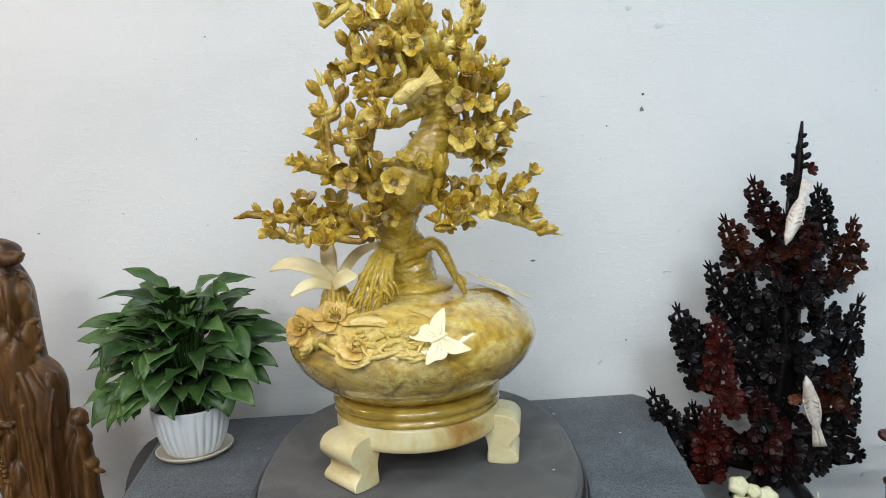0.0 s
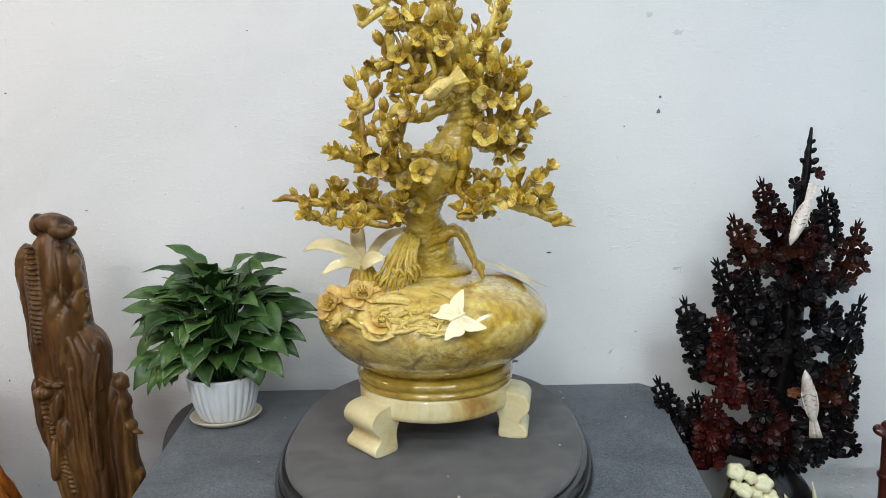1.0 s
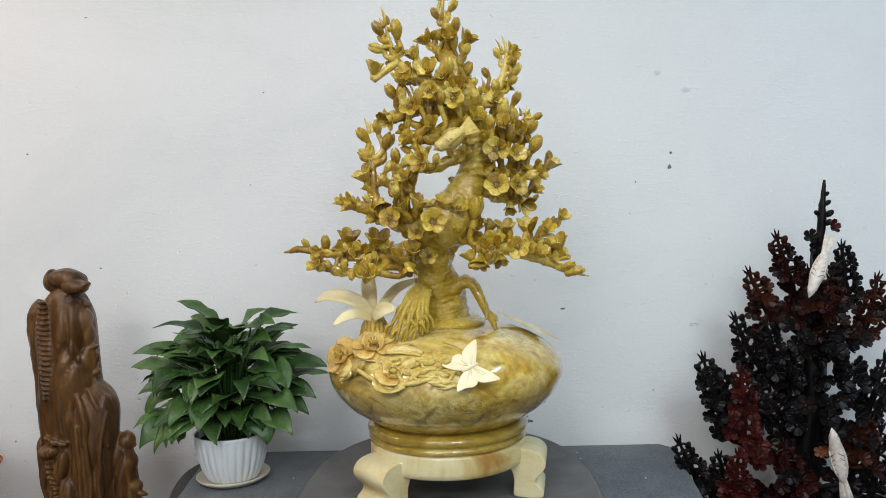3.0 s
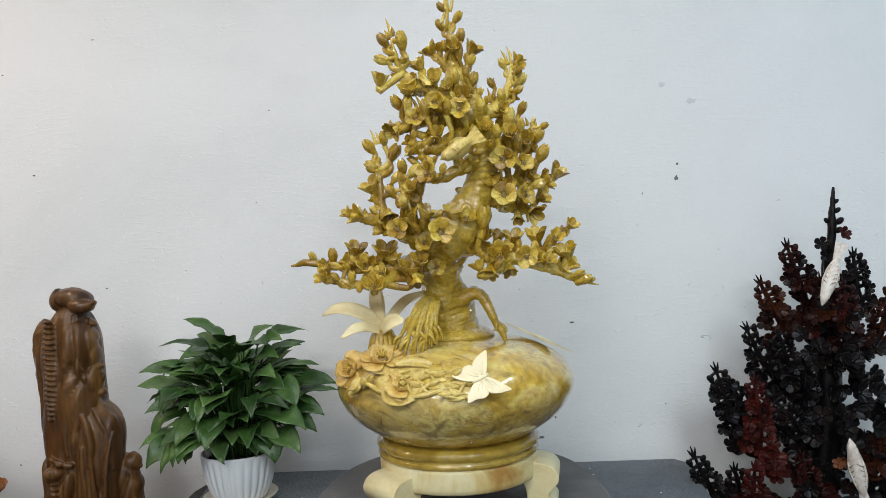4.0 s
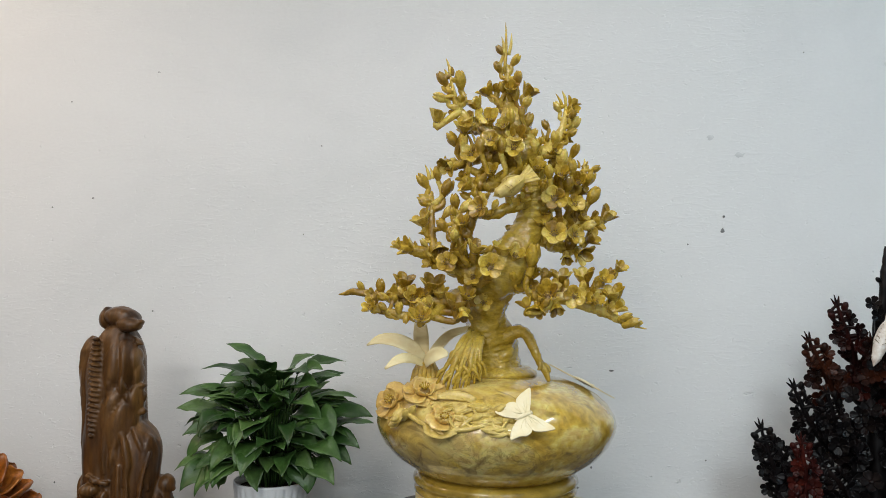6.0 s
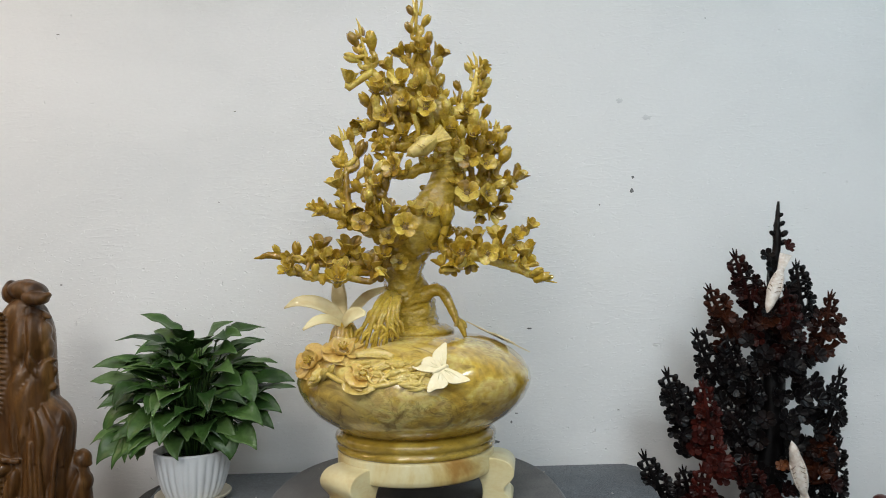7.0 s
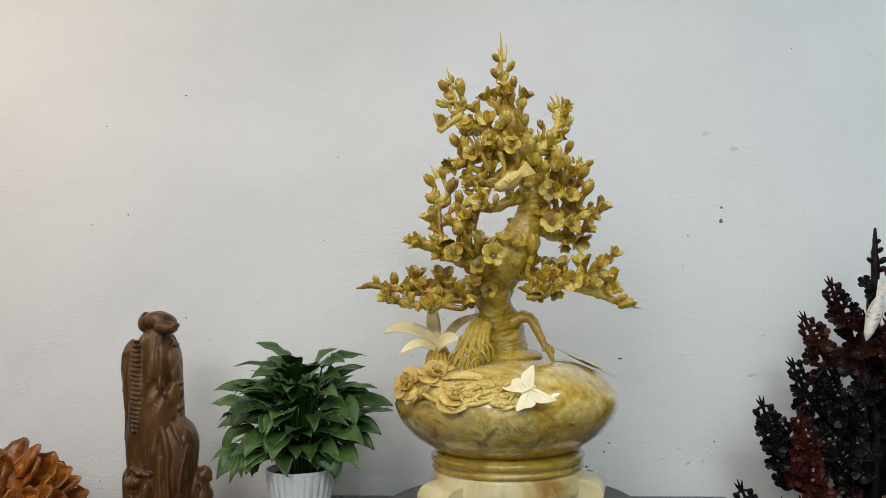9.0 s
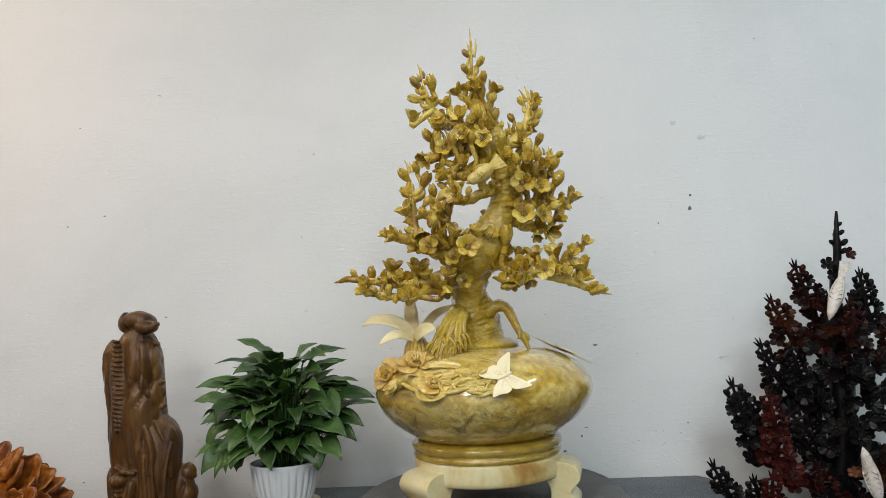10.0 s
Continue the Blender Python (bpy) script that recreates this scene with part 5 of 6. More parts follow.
random.seed(21)
LEAVES = []
for n, reach, rise, length, droop, half in ((22, 0.034, 0.232, 0.106, 0.8, 0.024), (34, 0.062, 0.222, 0.112, 1.1, 0.026), (34, 0.090, 0.186, 0.116, 1.3, 0.027), (30, 0.108, 0.140, 0.116, 1.45, 0.027), (18, 0.094, 0.092, 0.112, 1.6, 0.026), (12, 0.058, 0.060, 0.094, 1.7, 0.026)):
    for k in range(n):
        az = 2 * math.pi * (k + 1.3 * random.random() + 0.37 * n) / n
        reach_ = reach * random.uniform(0.6, 1.18)
        if reach < 0.045 and math.sin(az) > 0.35:
            continue
        if math.sin(az) > 0.3:
            reach_ *= 0.75
        if rise < 0.15 and math.cos(az) > 0.4:
            reach_ *= 0.85
        front = max(0.0, -math.sin(az))
        LEAVES.append((az, reach_ * (1 - 0.22 * front), rise * random.uniform(0.66, 1.12), length * random.uniform(0.8, 1.1) * (1 - 0.15 * front), droop * random.uniform(0.6, 1.3), half * random.uniform(0.66, 1.2), 0.02, random.uniform(-0.045, 0.045)))
# long low leaves that hang past the pot
LEAVES += [(-0.35, 0.105, 0.085, 0.11, 1.25, 0.026, 0.03, 0.0), (-0.62, 0.115, 0.10, 0.11, 1.3, 0.026, 0.03, 0.01), (-0.25, 0.12, 0.11, 0.10, 1.2, 0.024, 0.03, 0.0), (3.45, 0.105, 0.060, 0.11, 1.1, 0.028, 0.03, 0.0), (3.7, 0.105, 0.05, 0.11, 1.35, 0.030, 0.03, 0.01), (3.95, 0.09, 0.05, 0.11, 1.7, 0.024, 0.03, 0.0), (-0.55, 0.10, 0.06, 0.105, 1.35, 0.027, 0.03, 0.0), (-0.15, 0.12, 0.125, 0.12, 0.6, 0.028, 0.03, 0.0), (3.2, 0.115, 0.15, 0.11, 0.8, 0.028, 0.03, 0.0)]
for k in range(9):
    LEAVES.append((-math.pi / 2 + random.uniform(-1.25, 1.25), random.uniform(0.05, 0.085), random.uniform(0.05, 0.11), random.uniform(0.085, 0.115), random.uniform(1.7, 2.3), random.uniform(0.025, 0.032), 0.03, random.uniform(-0.02, 0.02)))
for az, reach, rise, length, droop, half, root, bend in LEAVES:
    if math.sin(az) > 0 and LY + math.sin(az) * (reach + length * 0.75) > -0.02:
        length = max(0.05, (-0.02 - LY) / math.sin(az) / 0.75 - reach)
    part("leaf", lily_leaf(az, reach, rise, length, droop, half, root, bend), LEAF, lily)
for az, reach, rise, length, droop, half in ((-1.2, 0.030, 0.150, 0.130, 0.15, 0.015), (-2.3, 0.026, 0.110, 0.125, 0.2, 0.016)):
    part("leaf", lily_leaf(az, reach, rise, length, droop, half), YOUNG_LEAF, lily, "fresh light-green young leaf")

# ---- dark rosewood blossom tree ----
rosewood = thing("carved_blossom_tree", (0.80, -0.20, 0.42), "near-black rosewood carving of a blossoming tree with pale birds", "sculpture")
plinth = thing("low_plinth", (0.80, -0.24, 0), "low dark wooden plinth under the carving", "plinth")
part("body", box(0.56, 1.04, -0.42, -0.03, 0, 0.42, 0.006), BROWN, plinth, smooth=False)


def rosette():
    """A shallow five-petalled flower, carved in one piece."""
    bm = egg((0, 0, 0.05), (0.24, 0.24, 0.16), u=8, v=5)

    def top(u, v):
        u = math.sin(0.5 * math.pi * u)
        lobe = 1.0 if u < 0.6 else math.sqrt(max(0.03, 1 - ((u - 0.6) / 0.41) ** 2))
        a = v * math.radians(35) * lobe
        r = 0.12 + 0.92 * u
        return (r * math.cos(a), r * math.sin(a), 0.42 * u ** 1.5 + 0.12 * v * v * u)

    for k in range(5):
        p = sheet(top, 0.11, 7, 6)
        bmesh.ops.transform(p, matrix=pose(0, 0, 0, 0, 0, 72 * k), verts=p.verts)
        merge(bm, p)
    return bm


ROSETTES = {m: mesh_of("flower", rosette(), m) for m in (EBONY, RUSSET, OXBLOOD, UMBER, RUST)}
DARKBUDS = {m: mesh_of("bud", egg((0, 0, 0), (0.75, 0.75, 1.1), u=9, v=7), m) for m in (EBONY, RUSSET, OXBLOOD, UMBER)}


def frond(parent, tip, base, n, material, slim=1.0):
    """An upright spray: a tapering stem with pairs of buds and flowers on hooked twigs, open between stem and bud."""
    a, b = Vector(tip), Vector(base)
    if a.x < 0.76:
        a.x -= 0.008
        b.x -= 0.005
    way = (b - a).normalized()
    side = way.cross(Vector((0, 1, 0))).normalized()
    sway = random.uniform(-0.010, 0.010)
    pts = [a, a.lerp(b, 0.25) + side * sway * 0.4, a.lerp(b, 0.55) + side * sway, b]
    stem = part("branch", tube([(*pts[0], 0.0016), (*pts[1], 0.0054), (*pts[2], 0.0074), (*pts[3], 0.011)], 9, 6, 0.3, 90), material, parent)
    line = glide([tuple(p) for p in pts], 12)
    length = (b - a).length
    twigs = bmesh.new()
    pairs = max(4, round(length / 0.026))
    for k in range(pairs):
        u = 0.12 + 0.86 * (k + 0.5) / pairs
        p = Vector(line[int(u * (len(line) - 1))])
        for s in (-1, 1):
            size = (0.0085 + 0.0095 * u) * random.uniform(0.82, 1.2) * slim
            away = random.uniform(1.25, 1.6) if u < 0.6 else random.uniform(1.1, 1.9)
            q = p + side * s * size * away + way * size * random.uniform(-0.4, 0.4) + Vector((0, random.uniform(-0.022, 0.006) * u, 0))
            merge(twigs, tube([(*(p + way * size * 1.5), size * 0.38), (*(p.lerp(q, 0.75) + way * size * 1.2), size * 0.32), (*(q + way * size * 0.4), size * 0.5)], 7, 3))
            merge(twigs, tube([(*(p - way * size * 0.7), size * 0.34), (*(p.lerp(q, 0.5) - way * size * 0.6), size * 0.28), (*(q - way * size * 0.2), size * 0.36)], 7, 2))
            if u < 0.34:
                part("bud", DARKBUDS[material], None, stem, m=aim(q, side * s * 0.6 - way * 0.9 + Vector((0, -0.3, 0)), size * 0.82))
            else:
                out = side * s * random.uniform(0.1, 0.9) + Vector((0, -1, random.uniform(-0.1, 0.8)))
                part("flower", ROSETTES[material], None, stem, m=aim(q, out, size * 1.02, random.uniform(0, 6)))
        if u > 0.62 and random.random() < 0.7:
            r = p + Vector((random.uniform(-0.012, 0.012), -0.02 - 0.01 * random.random(), random.uniform(-0.01, 0.01)))
            part("flower", ROSETTES[material], None, stem, m=aim(r, (random.uniform(-0.4, 0.4), -1, random.uniform(-0.1, 0.6)), 0.0165, random.uniform(0, 6)))
    tagged(part("twig", twigs, material, stem), kind="stuff")
    for s in (-1, 0, 1):
        r = a + way * 0.02
        part("leaf_tip", tube([(*r, 0.0038), (*(r - way * 0.013 + side * s * 0.005), 0.0030), (*(r - way * (0.024 + 0.006 * (s == 0)) + side * s * 0.009), 0.0009)], 6, 2), material, stem)


# the bare spear at the top, with a few lobes on one side
spear = part("spear", tube([(0.836, -0.20, 1.388, 0.0024), (0.833, -0.20, 1.355, 0.0056), (0.829, -0.20, 1.30, 0.0090), (0.824, -0.195, 1.24, 0.0115), (0.815, -0.19, 1.16, 0.014)], 14, 9, 0.34, 60), EBONY, rosewood, "tapering bare rosewood tip")
for x, z, r in ((0.839, 1.356, 0.0062), (0.841, 1.336, 0.0075), (0.845, 1.312, 0.0095), (0.817, 1.314, 0.0072), (0.842, 1.292, 0.0085)):
    part("bud", DARKBUDS[EBONY], None, spear, m=aim((x, -0.203, z), (1 if x > 0.83 else -1, -0.3, 0.9), r))
for x, z in ((0.848, 1.283), (0.800, 1.262), (0.812, 1.235)):
    part("flower", ROSETTES[RUSSET if x > 0.84 else EBONY], None, spear, m=aim((x, -0.21, z), (0.4 if x > 0.84 else -0.4, -1, 0.3), 0.0155))


random.seed(5)
for rows in (
    [(0.80, -0.18, 0.42, 0.075), (0.79, -0.18, 0.52, 0.050), (0.775, -0.18, 0.66, 0.040), (0.80, -0.18, 0.82, 0.034), (0.815, -0.18, 0.98, 0.026), (0.82, -0.18, 1.12, 0.016), (0.822, -0.18, 1.25, 0.006)],
):
    part("trunk", tube(rows, 14, 6, 0.25, 40), EBONY, rosewood)
for rows in (
    [(0.79, -0.18, 0.60, 0.024), (0.70, -0.20, 0.63, 0.018), (0.62, -0.23, 0.66, 0.012), (0.57, -0.24, 0.68, 0.008)],
    [(0.79, -0.18, 0.72, 0.022), (0.72, -0.19, 0.76, 0.017), (0.66, -0.21, 0.79, 0.012), (0.62, -0.22, 0.81, 0.008)],
    [(0.80, -0.18, 0.66, 0.022), (0.88, -0.18, 0.68, 0.016), (0.94, -0.18, 0.68, 0.010), (0.97, -0.18, 0.67, 0.008)],
    [(0.81, -0.18, 0.86, 0.020), (0.88, -0.17, 0.88, 0.014), (0.93, -0.17, 0.90, 0.009)],
    [(0.81, -0.18, 0.92, 0.020), (0.75, -0.17, 0.95, 0.014), (0.71, -0.17, 0.97, 0.010)],
    [(0.815, -0.18, 1.00, 0.016), (0.86, -0.18, 1.03, 0.012), (0.91, -0.18, 1.05, 0.008)],
    [(0.815, -0.18, 1.02, 0.016), (0.77, -0.18, 1.06, 0.011), (0.74, -0.18, 1.07, 0.008)],
):
    part("branch", tube(rows, 10, 5, 0.25, 50), EBONY, rosewood)
frond(rosewood, (0.734, -0.2, 1.272), (0.788, -0.17, 1.099), 10, RUSSET)
frond(rosewood, (0.662, -0.22, 1.193), (0.734, -0.19, 1.058), 10, UMBER)
frond(rosewood, (0.635, -0.2, 1.09), (0.727, -0.17, 0.936), 11, EBONY)
frond(rosewood, (0.559, -0.22, 1.005), (0.619, -0.19, 0.812), 13, EBONY)
frond(rosewood, (0.633, -0.25, 0.982), (0.64, -0.22, 0.807), 11, OXBLOOD)
frond(rosewood, (0.495, -0.24, 0.824), (0.562, -0.21, 0.627), 10, EBONY)
frond(rosewood, (0.591, -0.22, 0.782), (0.614, -0.19, 0.631), 9, EBONY)
frond(rosewood, (0.619, -0.27, 0.803), (0.615, -0.24, 0.612), 11, OXBLOOD)
frond(rosewood, (0.952, -0.2, 1.172), (0.921, -0.17, 1.014), 11, UMBER)
frond(rosewood, (0.887, -0.17, 1.245), (0.913, -0.14, 1.104), 9, EBONY)
frond(rosewood, (0.970, -0.2, 0.997), (0.905, -0.17, 0.790), 13, EBONY, 0.85)
frond(rosewood, (0.955, -0.2, 0.835), (0.935, -0.17, 0.598), 12, EBONY, 0.85)
frond(rosewood, (0.697, -0.22, 1.077), (0.757, -0.19, 0.946), 10, EBONY)
frond(rosewood, (0.787, -0.22, 1.194), (0.817, -0.19, 1.087), 8, UMBER)
frond(rosewood, (0.826, -0.24, 1.18), (0.844, -0.21, 1.024), 11, RUSSET)
frond(rosewood, (0.714, -0.27, 0.819), (0.747, -0.24, 0.621), 10, RUSSET)
frond(rosewood, (0.681, -0.22, 0.929), (0.767, -0.19, 0.813), 9, EBONY)
frond(rosewood, (0.878, -0.2, 0.838), (0.902, -0.17, 0.627), 10, EBONY)
frond(rosewood, (0.907, -0.24, 0.861), (0.884, -0.21, 0.749), 10, UMBER)
frond(rosewood, (0.6, -0.18, 0.963), (0.667, -0.15, 0.846), 9, EBONY)


def cluster(centre, spread, n, materials, low, high):
    """Loose flowers that fill the heart of the crown."""
    for k in range(n):
        d = Vector((random.gauss(0, 0.5), random.uniform(-1, 0.35), random.gauss(0, 0.5)))
        p = Vector(centre) + Vector((d.x * spread[0], d.y * spread[1], d.z * spread[2]))
        if p.x > 0.955 or p.z < 0.62 and p.x > 0.82:
            continue
        part("flower", ROSETTES[random.choice(materials)], None, rosewood, m=aim(p, (d.x * 0.8, -1, random.uniform(-0.2, 0.9)), random.uniform(low, high), random.uniform(0, 6)))


cluster((0.83, -0.20, 0.96), (0.085, 0.07, 0.085), 30, [EBONY], 0.016, 0.023)
cluster((0.82, -0.21, 0.83), (0.10, 0.08, 0.07), 28, [EBONY], 0.016, 0.023)
cluster((0.75, -0.23, 0.70), (0.07, 0.07, 0.07), 26, [RUSSET, RUSSET, EBONY], 0.015, 0.021)
cluster((0.88, -0.20, 0.68), (0.08, 0.07, 0.06), 11, [EBONY, EBONY, RUSSET], 0.015, 0.022)
cluster((0.82, -0.20, 1.10), (0.05, 0.05, 0.05), 18, [EBONY, RUSSET, UMBER], 0.014, 0.020)
cluster((0.81, -0.22, 0.615), (0.06, 0.06, 0.025), 20, [EBONY], 0.015, 0.021)
cluster((0.805, -0.20, 1.02), (0.05, 0.05, 0.045), 20, [EBONY], 0.015, 0.020)
cluster((0.735, -0.19, 0.93), (0.05, 0.04, 0.05), 16, [EBONY], 0.015, 0.021)
cluster((0.69, -0.20, 0.68), (0.05, 0.04, 0.05), 14, [EBONY, EBONY, RUSSET], 0.015, 0.020)
cluster((0.66, -0.24, 0.79), (0.035, 0.03, 0.02), 14, [OXBLOOD], 0.015, 0.019)
cluster((0.785, -0.28, 0.80), (0.018, 0.02, 0.025), 2, [RUST], 0.011, 0.013)

for beak, tail in (((0.756, -0.290, 1.132), (0.817, -0.262, 1.261)), ((0.792, -0.305, 0.860), (0.822, -0.305, 0.704))):
    ob = place_bird(rosewood, beak, tail, 0.104, 0.062, BONE, "pale carved wooden bird", (-0.45, -0.85, 0.1))
    bird_marks(ob, (Vector(beak) - Vector(tail)).length, 0.104 / 0.135, GROOVE_SHADE_AND_EYE)

# mushrooms and pale shoots at the foot of the tree
for x, y, z, r in ((0.645, -0.315, 0.628, 0.022), (0.672, -0.325, 0.620, 0.016), (0.700, -0.325, 0.606, 0.022), (0.682, -0.33, 0.590, 0.016), (0.655, -0.335, 0.594, 0.020), (0.712, -0.335, 0.580, 0.018), (0.690, -0.34, 0.568, 0.020), (0.662, -0.34, 0.562, 0.018), (0.730, -0.335, 0.556, 0.018), (0.640, -0.33, 0.604, 0.014)):
    cap = lathe([(0.0, -0.13), (0.30 * r, -0.13), (0.28 * r, -0.3 * r), (0.92 * r, -0.12 * r), (r, 0.06 * r), (0.88 * r, 0.42 * r), (0.55 * r, 0.62 * r), (0.22 * r, 0.50 * r), (0.0, 0.36 * r)], 24)
    for v in cap.verts:
        a = math.atan2(v.co.y, v.co.x)
        if v.co.z > -0.4 * r:
            v.co.x *= 1 + 0.10 * math.cos(5 * a + x * 90)
            v.co.y *= 1 + 0.10 * math.cos(5 * a + x * 90)
    part("mushroom", cap, MUSHROOM, rosewood, "cream carved mushroom", m=aim((x, y, z), (random.uniform(-0.4, 0.4), -0.7, 1)))
for x, z in ((0.765, 0.572), (0.826, 0.600)):
    part("pale_shoot", tube([(x + 0.006, -0.30, 0.43, 0.008), (x + 0.004, -0.30, 0.54, 0.006), (x - 0.008, -0.305, z, 0.001)], 8, 4), MUSHROOM, rosewood, "cream carved shoot")
part("rock", tube([(0.78, -0.22, 0.42, 0.12), (0.77, -0.22, 0.49, 0.105), (0.77, -0.22, 0.56, 0.075), (0.77, -0.22, 0.62, 0.02)], 16, 5, 0.35, 18), EBONY, rosewood)

# ---- red polished arm of a piece of furniture, wrapped in film ----
seat = thing("wrapped_wooden_armchair", (1.06, -0.30, 0), "red polished wooden armchair partly wrapped in clear plastic film", "chair")
part("arm_post", tube([(0.990, -0.30, 0.0, 0.022), (0.990, -0.30, 0.40, 0.021), (0.990, -0.30, 0.600, 0.020), (0.990, -0.30, 0.606, 0.024), (0.990, -0.30, 0.614, 0.024), (0.990, -0.30, 0.620, 0.019), (0.990, -0.30, 0.705, 0.018)], 16, 4), REDWOOD, seat)
part("armrest", tube([(0.952, -0.30, 0.722, 0.004), (0.962, -0.30, 0.716, 0.011), (1.00, -0.30, 0.708, 0.013), (1.08, -0.30, 0.706, 0.013), (1.20, -0.30, 0.71, 0.015), (1.45, -0.28, 0.72, 0.016)], 14, 6, flat=1.5), REDWOOD, seat)
part("finial", egg((0.985, -0.30, 0.722), (0.018, 0.018, 0.016)), REDWOOD, seat)
part("top_rail", box(1.225, 1.50, -0.075, -0.03, 0.672, 0.733, 0.010), REDWOOD, seat)
for x in (1.26, 1.47):
    part("back_post", box(x - 0.018, x + 0.018, -0.07, -0.034, 0.0, 0.68, 0.004), REDWOOD, seat, smooth=False)
part("seat_board", box(0.972, 1.49, -0.32, -0.04, 0.38, 0.42, 0.006), REDWOOD, seat, smooth=False)
part("leg", tube([(1.45, -0.28, 0.0, 0.022), (1.45, -0.28, 0.40, 0.022), (1.45, -0.28, 0.715, 0.018)], 12, 4), REDWOOD, seat)


def film():
    bm = bmesh.new()
    rows = []
    for i in range(13):
        row = []
        for k in range(18):
            a = math.pi * (0.1 + 1.3 * k / 17)
            z = 0.70 - 0.022 * i
            r = 0.046 + 0.022 * noise.noise(Vector((k * 0.9, i * 0.7, 1))) + 0.0025 * i
            row.append(bm.verts.new((1.065 - r * math.cos(a) * 1.2, -0.31 - r * math.sin(a), z + 0.02 * math.sin(a))))
        rows.append(row)
    for a, b in zip(rows, rows[1:]):
        for k in range(17):
            bm.faces.new((a[k], b[k], b[k + 1], a[k + 1]))
    return bm


wrap = part("plastic_film", film(), FILM, seat, "crumpled clear plastic film")

# ---- tall brown carved figure: one plain mesh ----


def trunk_of(rows, n=104, steps=15, square=2.4):
    """A body between left and right outlines: rows of (z, x left, x right, y middle, half depth)."""
    bm = bmesh.new()
    rings = []
    for z, x0, x1, ym, d in glide(rows, steps):
        ring = []
        for k in range(n):
            a = 2 * math.pi * k / n
            c, s_ = math.cos(a), math.sin(a)
            f = (abs(c) ** square + abs(s_) ** square) ** (-1 / square)
            ring.append(bm.verts.new(((x0 + x1) / 2 + f * c * (x1 - x0) / 2, ym + f * s_ * d, z)))
        rings.append(ring)
    for a, b in zip(rings, rings[1:]):
        for k in range(n):
            bm.faces.new((a[k], a[(k + 1) % n], b[(k + 1) % n], b[k]))
    bm.faces.new(rings[0][::-1])
    bm.faces.new(rings[-1])
    return bm


